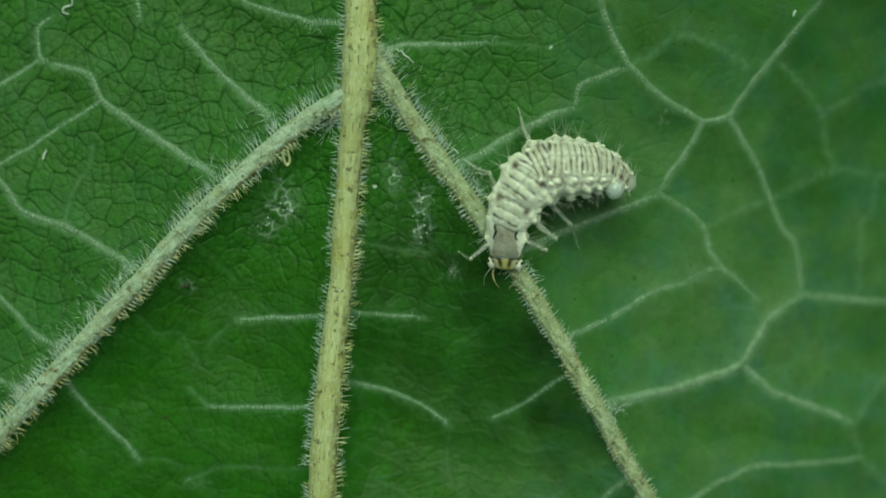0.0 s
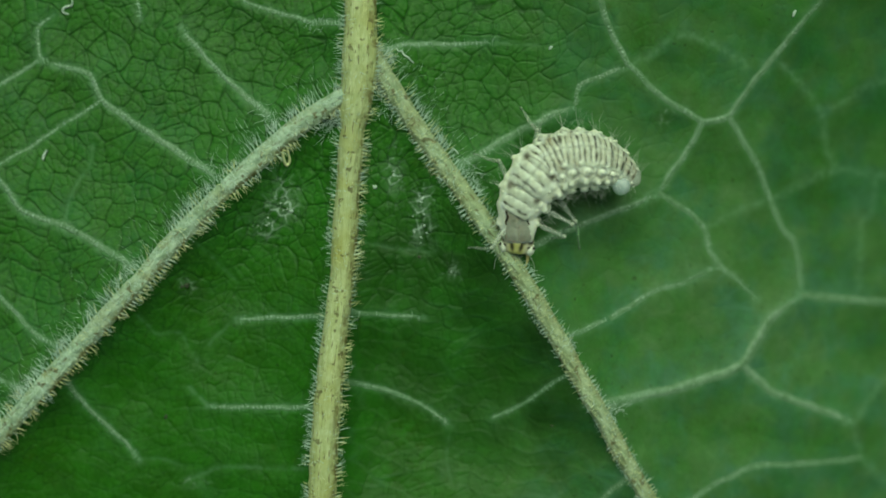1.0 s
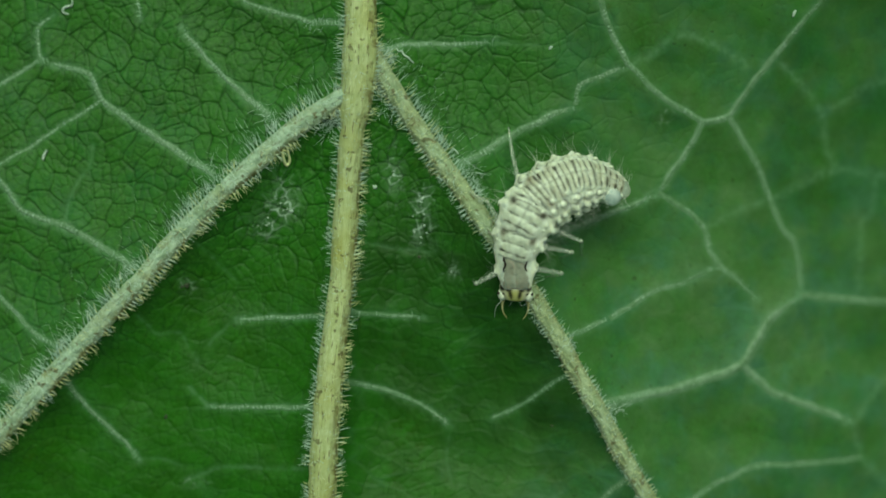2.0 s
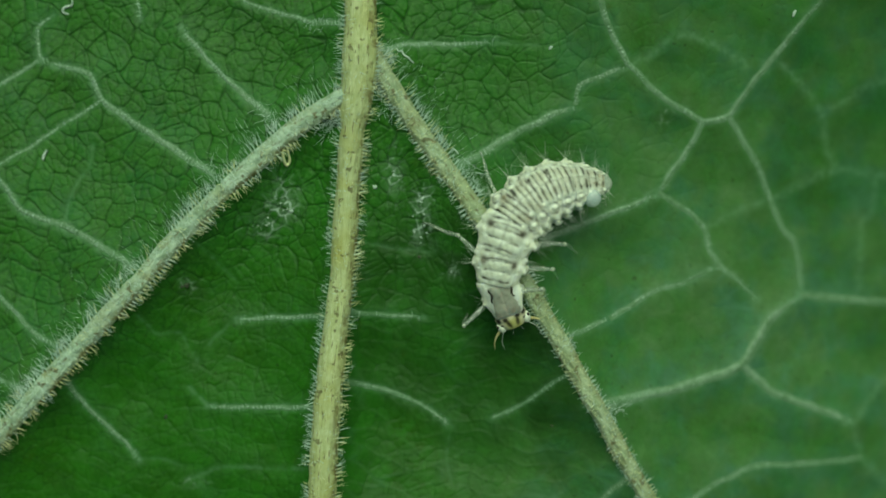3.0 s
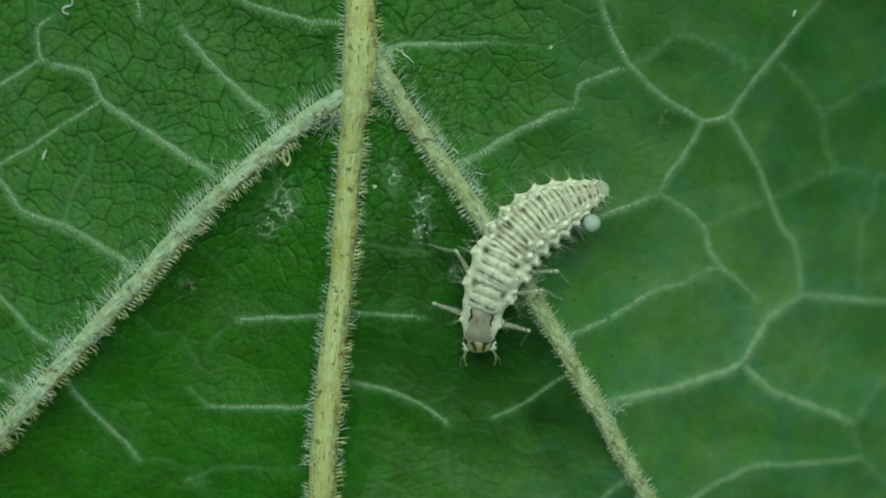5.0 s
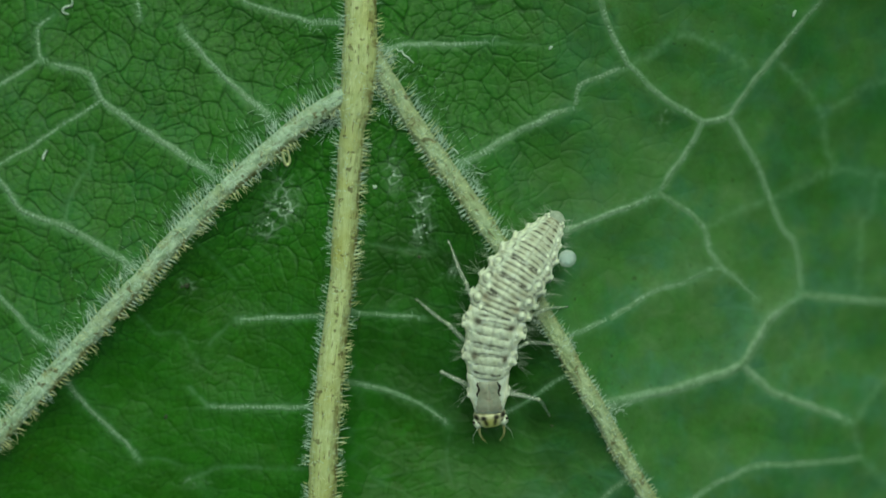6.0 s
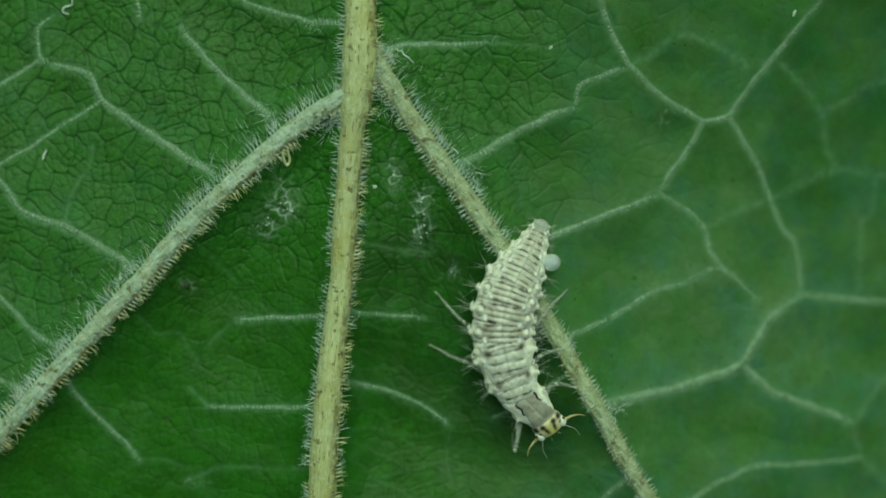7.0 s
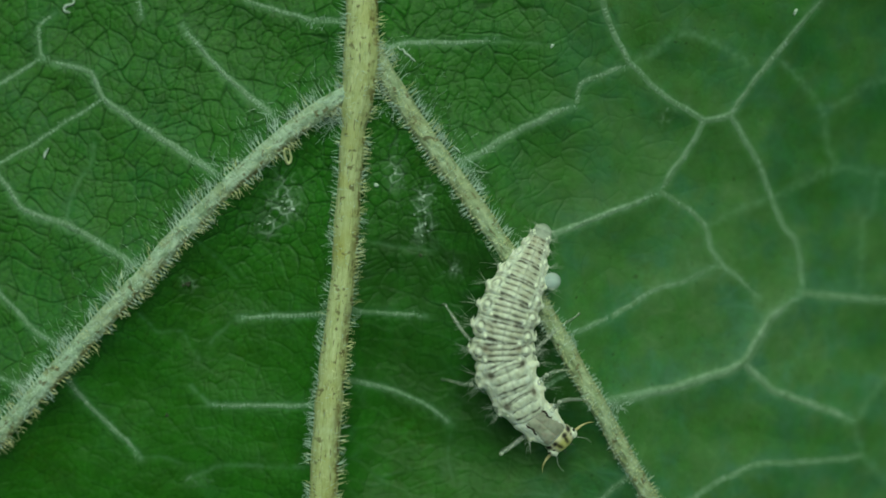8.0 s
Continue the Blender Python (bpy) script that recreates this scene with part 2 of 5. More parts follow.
vein("midrib", [(-2.85, 10.39), (-2.86, 8.22), (-2.87, 6.66), (-2.96, 5.68), (-3.09, 4.71), (-3.2, 3.73), (-3.28, 2.76), (-3.43, 0.8), (-3.57, -1.16), (-3.8, -3.13), (-4.0, -5.1), (-4.17, -7.09), (-4.22, -8.28), (-4.33, -10.25)], (0.56, 0.565, 0.66, 0.465, 0.425, 0.43, 0.445, 0.465, 0.46, 0.49, 0.50), 0.42)
vein("side_vein", [(-3.36, 5.39), (-3.78, 5.13), (-4.67, 4.55), (-5.55, 3.87), (-6.53, 3.01), (-7.49, 2.16), (-8.49, 1.19), (-9.49, 0.16), (-10.45, -0.96), (-11.46, -2.04), (-12.48, -3.13), (-13.48, -4.22), (-14.46, -5.3), (-15.51, -6.41), (-18.66, -9.47), (-20.71, -11.4)], (0.34, 0.32), 0.14)
vein("side_vein", [(-2.57, 6.94), (-2.12, 6.19), (-1.65, 5.42), (-0.96, 4.34), (-0.27, 3.35), (0.41, 2.41), (1.1, 1.43), (1.68, 0.57), (2.26, -0.27), (2.96, -1.35), (3.55, -2.33), (4.24, -3.51), (4.95, -4.81), (5.65, -6.01), (6.37, -7.33), (7.08, -8.53), (8.39, -10.87), (9.7, -13.02)], (0.34, 0.28), 0.14)
# veins outside the left side vein
vein("cross_vein", [(-10.77, -0.65), (-11.64, -0.18), (-13.43, 0.82), (-14.99, 1.33), (-15.79, 2.44), (-17.08, 3.86)], (0.11, 0.07), 0.10)
vein("cross_vein", [(-13.43, 0.82), (-13.35, 1.63), (-12.96, 2.43), (-12.6, 2.96), (-12.45, 3.74)], (0.05, 0.03), 0.03, 0.4)
vein("cross_vein", [(-7.99, 2.58), (-8.82, 3.1), (-10.27, 4.02), (-12.12, 5.28), (-12.57, 6.21), (-14.42, 6.79)], (0.11, 0.08), 0.10)
vein("cross_vein", [(-14.42, 6.79), (-14.52, 7.91), (-13.93, 8.41)], (0.07, 0.05), 0.05, 0.6)
vein("cross_vein", [(-14.42, 6.79), (-15.87, 5.89), (-17.12, 5.09)], (0.07, 0.05), 0.06, 0.8)
vein("cross_vein", [(-12.12, 5.28), (-13.37, 4.55), (-14.11, 4.06), (-15.8, 3.04), (-17.12, 2.45)], (0.07, 0.06), 0.05, 0.68)
vein("cross_vein", [(-6.05, 4.67), (-6.85, 5.3), (-7.87, 6.21), (-8.68, 7.12), (-9.25, 7.83)], (0.10, 0.05), 0.09)
vein("cross_vein", [(-10.93, 9.26), (-10.87, 8.86), (-10.76, 8.15)], (0.06, 0.04), 0.05, 0.7)
vein("cross_vein", [(-3.52, 7.89), (-4.44, 7.95), (-5.67, 8.3), (-6.88, 8.72), (-7.7, 9.24)], (0.09, 0.05), 0.08, 0.8)
vein("cross_vein", [(-13.19, -3.9), (-13.5, -3.46), (-14.55, -2.99), (-15.85, -1.7), (-16.68, -0.79)], (0.10, 0.06), 0.08, 0.8)
vein("cross_vein", [(-14.33, -5.09), (-15.03, -4.86), (-15.75, -4.64), (-17.09, -4.23)], (0.10, 0.06), 0.08, 0.9)
# veins between the left side vein and the midrib
vein("cross_vein", [(-4.12, -2.35), (-5.71, -2.43), (-7.41, -2.53)], (0.09, 0.05), 0.08)
vein("cross_vein", [(-7.41, -2.53), (-8.08, -3.02), (-8.39, -3.43)], (0.05, 0.04), 0.04, 0.4)
vein("cross_vein", [(-4.42, -5.55), (-6.32, -5.65), (-8.43, -5.65)], (0.09, 0.05), 0.08, 0.9)
vein("cross_vein", [(-8.43, -5.65), (-8.8, -5.25), (-9.11, -4.95)], (0.06, 0.04), 0.05, 0.5)
vein("cross_vein", [(-13.46, -4.34), (-13.29, -4.78), (-12.84, -5.55), (-12.2, -6.3), (-11.41, -7.02), (-11.01, -7.58)], (0.09, 0.05), 0.08, 0.9)
vein("cross_vein", [(-11.01, -7.58), (-10.08, -7.57), (-9.45, -7.82)], (0.05, 0.04), 0.04, 0.35)
vein("cross_vein", [(-10.76, -2.38), (-10.27, -3.01), (-9.4, -3.02), (-8.8, -4.04)], (0.05, 0.03), 0.03, 0.35)
vein("cross_vein", [(-8.76, 0.32), (-7.92, -0.58), (-7.36, -1.19)], (0.05, 0.03), 0.03, 0.3)
vein("cross_vein", [(-4.33, -7.68), (-6.12, -7.84), (-7.79, -7.79), (-9.26, -8.34)], (0.06, 0.04), 0.04, 0.4)
# veins between the midrib and the right side vein
vein("cross_vein", [(-3.41, -2.22), (-2.1, -2.36), (-0.69, -2.45)], (0.09, 0.04), 0.08, 0.63)
vein("cross_vein", [(-3.66, -4.67), (-2.91, -4.87), (-2.12, -5.08), (-0.9, -5.56), (-0.08, -6.12), (0.25, -6.44)], (0.10, 0.05), 0.08, 0.72)
vein("cross_vein", [(1.78, -6.12), (3, -5.53), (4.31, -4.41), (4.57, -4.14)], (0.06, 0.09), 0.06, 0.64)
vein("cross_vein", [(-3.16, 0.32), (-1.69, 0.02), (-0.28, -0.08)], (0.05, 0.03), 0.03, 0.3)
vein("cross_vein", [(0.29, -6.44), (0.12, -7.47), (0.33, -8.49)], (0.04, 0.03), 0.03, 0.35)
# veins outside the right side vein
vein("cross_vein", [(-2.34, 6.86), (-1.27, 7.19), (0.32, 7.23), (1.91, 7.28)], (0.09, 0.06), 0.07, 0.8)
vein("cross_vein", [(1.91, 7.28), (3.29, 7.18)], (0.06, 0.03), 0.04, 0.4)
vein("cross_vein", [(0.47, 2.85), (1.71, 3.6), (2.91, 4.29), (4.7, 5.08)], (0.12, 0.10), 0.10, 0.9)
vein("cross_vein", [(4.7, 5.08), (4.79, 5.78), (6.48, 6.42)], (0.12, 0.10), 0.06, 0.80)
vein("cross_vein", [(5.2, 9.59), (5.73, 7.9), (6.48, 6.58), (7.75, 5.44), (9.34, 4.58), (10.3, 4.8), (11.1, 5.92), (11.86, 6.9), (12.78, 8.06), (14.16, 9.65)], (0.12, 0.12), 0.09, 1.05)
vein("cross_vein", [(6.58, 6.48), (7.51, 7.01), (8.31, 7.57), (9.13, 7.53), (10.42, 6.88), (10.85, 6.6)], (0.13, 0.10), 0.06, 0.80)
vein("cross_vein", [(9.34, 4.58), (8.75, 3.47), (8.02, 2.45), (7.72, 2.01)], (0.13, 0.13), 0.09, 1.0)
vein("cross_vein", [(2.07, -0.33), (3.5, 0.26), (4.33, 0.64), (5.96, 1.25), (7.72, 1.96)], (0.13, 0.11), 0.11)
vein("cross_vein", [(7.72, 2.01), (8.91, 1.35), (9.53, 0.74), (9.68, 0.02), (10.11, -0.6), (10.9, -1.22), (11.59, -1.86)], (0.13, 0.11), 0.07, 0.92)
vein("cross_vein", [(3.96, -3.13), (4.47, -3), (5.97, -2.5)], (0.12, 0.10), 0.08, 0.75)
vein("cross_vein", [(5.97, -2.5), (7.66, -1.51), (8.51, -1.31), (10.11, -0.6)], (0.14, 0.12), 0.06, 0.88)
vein("cross_vein", [(9.53, 0.74), (10.68, 1.37), (12.46, 2.01), (13.56, 2.54), (14.73, 2.98), (16.94, 2.83), (18.82, 2.77)], (0.13, 0.13), 0.05, 0.76)
vein("cross_vein", [(10.3, 4.8), (10.77, 4.11), (11.47, 3.12), (12.04, 1.9), (12.55, 0.86), (13.07, 0.27), (13.32, -0.61), (13.35, -1.71)], (0.13, 0.12), 0.08, 1.0)
vein("cross_vein", [(5.17, -5.57), (6, -5.42), (8.52, -5.03), (10.96, -4.27), (12.02, -2.65), (13.28, -1.73)], (0.19, 0.17), 0.14, 1.6)
vein("cross_vein", [(13.28, -1.7), (15.37, -1.91), (17.05, -2.04), (18.88, -2.18)], (0.16, 0.14), 0.09, 1.1)
vein("cross_vein", [(10.96, -4.24), (12.29, -5.33), (13.9, -5.91), (15.57, -6.58)], (0.15, 0.13), 0.11, 1.5)
vein("cross_vein", [(15.57, -6.58), (16.62, -5.4), (17.65, -4.58), (18.93, -3.52)], (0.13, 0.13), 0.06, 0.82)
vein("cross_vein", [(15.57, -6.58), (15.97, -7.95), (17.09, -8.91), (18.5, -10.16)], (0.13, 0.13), 0.06, 0.82)
vein("cross_vein", [(11.86, 6.9), (13.04, 5.97), (13.94, 5.01), (14.16, 4), (14.73, 2.98)], (0.12, 0.12), 0.05, 0.78)
vein("cross_vein", [(13.94, 5.01), (14.95, 5.56), (15.62, 5.99), (16.48, 6.33), (18.26, 6.85)], (0.12, 0.12), 0.05, 0.72)
vein("cross_vein", [(16.49, 2.82), (16.41, 1.53), (15.94, 0.88), (15.86, -1.7)], (0.11, 0.10), 0.05, 0.62)
vein("cross_vein", [(15.97, -7.95), (13.92, -8.04), (11.62, -8.02), (10.28, -8.48), (9.12, -9.02), (7.96, -9.42)], (0.14, 0.14), 0.06, 0.90)
vein("cross_vein", [(6.7, -7.92), (6.21, -8.4), (5.66, -9.01), (5.07, -9.56)], (0.12, 0.10), 0.08, 0.95)


def droop(x, y):
    """The leaf's large form: it falls away towards +x and a little towards -x."""
    d = x + 3.0
    return np.where(d > 0, -0.0100 * d * d, -0.0035 * d * d) - 0.0006 * y * y + 0.056 * (1 + np.tanh((x - 2.8) / 3.2)) * (y - 2 + np.sqrt((y - 2) ** 2 + 4)) + sag(x, y)


def sag(x, y):
    """The blade between the two side veins hangs lower and lower away from their fork."""
    left = np.maximum(0.700 * (x + 3.44) - 0.714 * (y - 5.52), 0)
    right = np.maximum(-0.850 * (x + 2.48) - 0.527 * (y - 6.92), 0)
    mid = 0.997 * (x + 2.90) - 0.078 * (y - 8.82)
    near = 2.3 * np.exp(-((y + 5.4) / 5.2) ** 2) * (1 - np.exp(-right / 7.0)) * (1 - np.exp(-np.abs(mid) / 0.9))
    far = 0.95 * (1 - np.exp(-np.clip(6.8 - y, 0, 40) / 5.5)) * (1 - np.exp(-left / 1.8)) * (1 - np.exp(-np.abs(mid) / 2.5))
    return -np.where(mid > 0, near, far)


def ripple(x, y):
    return 0.10 * np.sin(0.55 * x + 0.8 * np.sin(0.4 * y)) * np.cos(0.6 * y + 0.3 * x) + 0.04 * np.sin(1.7 * x + 1.1 * y) * np.sin(1.5 * y - 0.6 * x)


def distances(x, y, line, reach):
    """Distance from each plan point to a line, as far as reach."""
    best = np.full(x.shape, reach)
    for k in range(0, len(line) - 1, 2):
        a, b = line[k, :2], line[min(k + 2, len(line) - 1), :2]
        lo, hi = np.minimum(a, b) - reach, np.maximum(a, b) + reach
        i0, i1 = np.searchsorted(x[0], (lo[0], hi[0]))
        j0, j1 = np.searchsorted(y[:, 0], (lo[1], hi[1]))
        if i0 >= i1 or j0 >= j1:
            continue
        X, Y = x[j0:j1, i0:i1] - a[0], y[j0:j1, i0:i1] - a[1]
        d = b - a
        f = np.clip((X * d[0] + Y * d[1]) / (d @ d + 1e-12), 0, 1)
        best[j0:j1, i0:i1] = np.minimum(best[j0:j1, i0:i1], np.hypot(X - f * d[0], Y - f * d[1]))
    return best


def cells(x, y, size, seed, jitter=0.85):
    """First and second distance to jittered seeds, in units of the cell size."""
    rng = np.random.default_rng(seed)
    table = rng.uniform(-0.5, 0.5, (256, 256, 2)) * jitter
    gx, gy = x / size, y / size
    ix, iy = np.floor(gx).astype(int), np.floor(gy).astype(int)
    f1, f2 = np.full(x.shape, 9.0), np.full(x.shape, 9.0)
    for ox in (-1, 0, 1):
        for oy in (-1, 0, 1):
            t = table[(ix + ox) % 256, (iy + oy) % 256]
            d = np.hypot(ix + ox + 0.5 + t[..., 0] - gx, iy + oy + 0.5 + t[..., 1] - gy)
            f2 = np.where(d < f1, f1, np.minimum(f2, d))
            f1 = np.minimum(f1, d)
    return f1, f2


def axis(lo, a, b, hi, fine, coarse):
    return np.concatenate([np.arange(lo, a, coarse), np.arange(a, b, fine), np.arange(b, hi + coarse / 2, coarse)])


def outline(x, y):
    """Below 1 inside the leaf's margin."""
    a = np.arctan2(y + 3, x + 3)
    return np.hypot((x + 3) / 27.0, (y + 3) / 23.0) / (1 + 0.035 * np.sin(9 * a) + 0.02 * np.sin(23 * a + 1))


AX, AY = axis(-31, -16.6, 17.6, 25, 0.035, 0.6), axis(-27, -9.6, 9.6, 21, 0.035, 0.6)
GX, GY = np.meshgrid(AX, AY)


def leaf_form():
    """Height of the blade, its fine furrows and the paleness along veins, over the plan grid."""
    ridge, minor, pale = np.zeros(GX.shape), np.zeros(GX.shape), np.zeros(GX.shape)
    near = np.full(GX.shape, 9.0)
    inside = (1 - np.exp(-np.maximum(0.700 * (GX + 3.44) - 0.714 * (GY - 5.52), 0) / 0.5)) * (1 - np.exp(-np.maximum(-0.850 * (GX + 2.48) - 0.527 * (GY - 6.92), 0) / 0.5))
    gentle = (1 - np.exp(-np.maximum(0.700 * (GX + 3.44) - 0.714 * (GY - 5.52), 0) / 0.5)) * (1 - np.exp(-np.maximum(-0.850 * (GX + 2.48) - 0.527 * (GY - 6.92), 0) / 1.8))
    for kind, line, width, height, tone in VEINS:
        if kind == "cross_vein":
            d = distances(GX, GY, line, 4.0)
            quilt = min(max((line[:, 0].mean() - 1) / 5, 0), 1)
            minor = np.maximum(minor, (1.6 + 2.0 * quilt) * height * np.exp(-np.sqrt(d * d + 0.04) / (0.60 + 0.5 * quilt)))
            pale = np.maximum(pale, tone * (0.62 * np.exp(-(d / (1.35 * max(width))) ** 2) + (0.20 - 0.11 * quilt) * np.exp(-d / 0.30)))
        else:
            d = distances(GX, GY, line, 9.0)
            flat = 1 / (1 + np.exp(-(0.997 * (GX + 2.90) - 0.078 * (GY - 8.82)) / 0.2)) / (1 + np.exp((GY - 4) / 1.0))
            low = 0.42 * (line[-1, 0] > 0) / (1 + np.exp(-(GY - 1.6) / 0.9))  # the outer vein stands lower near the fork
            ridge = np.maximum(ridge, (0.80 - 0.55 * flat) * np.exp(-np.maximum(d - 0.2, 0) / 0.9) if kind == "midrib" else (1.25 - ((0.45 * gentle) if line[-1, 0] > 0 else 0.35 * inside) - low) * np.exp(-np.maximum(d - 0.2, 0) / 2.2) - 0.45 + 0.10 * inside + 0.4 * low)
            pale = np.maximum(pale, 0.08 * np.exp(-np.maximum(d - 0.3, 0) / 0.4))
        near = np.minimum(near, d)
    wx = GX + 0.20 * np.sin(1.1 * GY + 0.7 * GX) + 0.05 * np.sin(5.3 * GY + 2.0 * GX)
    wy = GY + 0.20 * np.sin(1.3 * GX - 0.5 * GY) + 0.05 * np.sin(4.7 * GX + 1 - 1.5 * GY)
    f1, f2 = cells(wx, wy, 0.84, 3, 1.0)
    h1, h2 = cells(wx + 5, wy * 1.1, 0.42, 8, 1.0)
    k1, _ = cells(GX, GY, 0.19, 11, 1.0)
    vary = 0.62 + 0.38 * np.sin(1.3 * GX + 0.9 * GY) * np.sin(1.1 * GY - 0.7 * GX + 2)
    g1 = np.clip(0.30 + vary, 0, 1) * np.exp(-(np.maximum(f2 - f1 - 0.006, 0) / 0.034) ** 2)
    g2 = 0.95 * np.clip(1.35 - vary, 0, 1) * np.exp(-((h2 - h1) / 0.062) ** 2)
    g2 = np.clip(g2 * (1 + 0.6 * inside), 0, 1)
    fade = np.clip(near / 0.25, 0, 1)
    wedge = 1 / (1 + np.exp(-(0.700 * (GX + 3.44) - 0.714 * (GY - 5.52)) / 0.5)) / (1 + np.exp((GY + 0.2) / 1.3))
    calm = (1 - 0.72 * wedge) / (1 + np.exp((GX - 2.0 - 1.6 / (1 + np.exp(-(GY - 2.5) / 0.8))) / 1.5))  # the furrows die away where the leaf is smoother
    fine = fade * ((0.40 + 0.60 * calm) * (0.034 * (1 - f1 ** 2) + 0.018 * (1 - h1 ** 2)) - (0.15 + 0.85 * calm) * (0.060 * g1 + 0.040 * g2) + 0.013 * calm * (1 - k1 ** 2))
    fold = np.exp(-((GX - 11.4 - 0.06 * (GY - 6)) / 0.55) ** 2) / (1 + np.exp(-(GY - 4.4) / 0.5))
    z = droop(GX, GY) + ripple(GX, GY) + ridge + minor + fine - 0.25 * fold
    z = z + 0.15 / (1 + np.exp(-(GX - 10.9 - 0.06 * (GY - 6)) / 0.45)) * np.log1p(np.exp((GY - 3.6) / 0.8)) * 0.8 * np.exp(-np.maximum(GX - 17, 0) / 3)
    # painted sky sheen, with fine down, greys the smoother half; faint third-order veins cross it
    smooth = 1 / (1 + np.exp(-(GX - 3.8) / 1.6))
    q1, q2 = cells(wx * 0.9 + 2, wy, 1.25, 21, 0.9)
    third = np.exp(-((q2 - q1) / 0.10) ** 2) * np.clip(0.5 + vary, 0, 1)
    r1, r2 = cells(wx * 0.34 + 3, wy + 0.10 * GX, 0.62, 27, 0.9)
    ladder = np.exp(-((r2 - r1) / 0.13) ** 2) * np.clip(0.35 + vary, 0, 1) * inside / (1 + np.exp((GY - 1.0) / 0.8)) * fade * np.where(0.997 * (GX + 2.90) - 0.078 * (GY - 8.82) > 0, 1.0, 0.5)
    z = z + 0.013 * ladder
    outer = 1 / (1 + np.exp((0.700 * (GX + 3.44) - 0.714 * (GY - 5.52) + 0.6) / 0.5)) / (1 + np.exp((GX + 3.5) / 0.5))
    away = 0.700 * (GX + 3.44) - 0.714 * (GY - 5.52)
    # painted sheen beside the left vein and over the smoother half, weaker at top right
    downy_sheen = 0.15 * ladder + outer * (0.05 + 0.24 * np.exp(np.minimum(away, 0) / 1.4)) * np.clip(0.5 + vary, 0, 1) + 0.12 * outer * np.clip(0.4 + vary, 0, 1) * np.clip((-6.0 - GX) / 5.0, 0, 1) + smooth * (0.49 + 0.10 * third + 0.03 * np.exp(-near / 0.8)) * (1 - 0.32 / (1 + np.exp(-(GY - 2.8) / 1.0)) / (1 + np.exp(-(GX - 6.5) / 1.0)) + 0.35 * np.exp(-((GX - 9.5) / 3.0) ** 2 - ((GY + 1.2) / 2.6) ** 2))
    film = np.zeros(GX.shape)
    for (x, y), wide, tall, tone in FILM:
        film = np.maximum(film, tone * np.exp(-((GX - x) / wide) ** 2 - ((GY - y) / tall) ** 2))
    stain_shade = np.zeros(GX.shape)
    for (x, y), wide, tall, tone in STAIN_SHADES:
        stain_shade = np.maximum(stain_shade, tone * np.exp(-(((wx - x) / wide) ** 2 + ((wy - y) / tall) ** 2) ** 1.5))
    n1, n2 = cells(wx + 1, wy + 2, 0.36, 33, 1.0)  # it has dried in crooked lines
    film = film * (0.26 + 2.1 * np.exp(-((n2 - n1) / 0.11) ** 2) * np.clip(0.7 + 0.8 * np.sin(2.9 * GX + 1.7 * GY) * np.sin(3.3 * GY - 1.1 * GX), 0, 1))
    return z, np.clip((g1 + g2) * fade * (0.10 + 0.90 * calm), 0, 1), np.clip(pale, 0, 0.85), film, np.clip(0.70 * calm * fade * (1 - 2.2 * k1) * (0.6 + 0.4 * vary), 0, 0.55), 0.22 + 0.78 * calm, np.clip(downy_sheen, 0, 1), stain_shade


# dark olive blotches, mixed with painted shade around the larva's path: place, size and strength
STAIN_SHADES = [((-1.8, -0.7), 1.6, 1.7, 0.75), ((0.1, -0.7), 1.2, 0.9, 0.75), ((0.4, -1.9), 1.6, 1.0, 0.6), ((-0.6, 0.4), 0.6, 0.7, 0.6), ((2.1, -4.1), 1.5, 1.5, 0.7), ((3.1, -3.5), 0.8, 1.0, 0.8), ((3.7, -5.6), 1.0, 1.4, 0.8), ((0.9, 0.9), 0.7, 0.9, 0.5), ((-1.3, -4.2), 1.8, 1.7, 0.6), ((1.4, -6.0), 2.0, 1.8, 0.6), ((4.1, -7.6), 1.0, 1.1, 0.45), ((1.5, -0.6), 0.8, 1.0, 0.55), ((-2.6, -3.4), 0.8, 0.8, 0.4), ((-5.9, 1.2), 0.9, 0.7, 0.35), ((-9.2, -1.3), 0.7, 0.5, 0.45), ((7.8, 4.8), 0.45, 0.3, 0.4), ((-10.1, 5.3), 0.28, 0.28, 0.5)]
# dried whitish film on the blade: place, size and strength
FILM = [(at, *rest) for at, rest in zip(
    [(-0.72, 1.52), (-0.72, 0.52), (-5.68, 1.72), (-6.29, 0.92), (-1.68, 2.51), (0.32, -0.74), (-13.33, 0.82), (-2.86, 2.44), (-9.12, -1.29), (7.88, 4.76), (-8.84, -8.33)],
    ((0.35, 0.55, 1.0), (0.40, 0.5, 0.8), (0.5, 0.7, 0.9), (0.6, 0.4, 0.7), (0.3, 0.8, 0.7), (0.3, 0.4, 0.35), (0.2, 0.2, 0.4), (0.2, 0.3, 0.4), (0.25, 0.25, 0.5), (0.3, 0.3, 0.4), (0.5, 0.2, 0.4)))]
GZ, FURROW_SHADE, PALE, RESIDUE, BEAD, GRIT, DOWNY_SHEEN, STAIN_SHADE = leaf_form()


def leaf_z(x, y):
    """Height of the blade at a point of the plan, or at many."""
    i = np.clip(np.searchsorted(AX, x) - 1, 0, len(AX) - 2)
    j = np.clip(np.searchsorted(AY, y) - 1, 0, len(AY) - 2)
    fx, fy = np.clip((x - AX[i]) / (AX[i + 1] - AX[i]), 0, 1), np.clip((y - AY[j]) / (AY[j + 1] - AY[j]), 0, 1)
    return (GZ[j, i] * (1 - fx) + GZ[j, i + 1] * fx) * (1 - fy) + (GZ[j + 1, i] * (1 - fx) + GZ[j + 1, i + 1] * fx) * fy


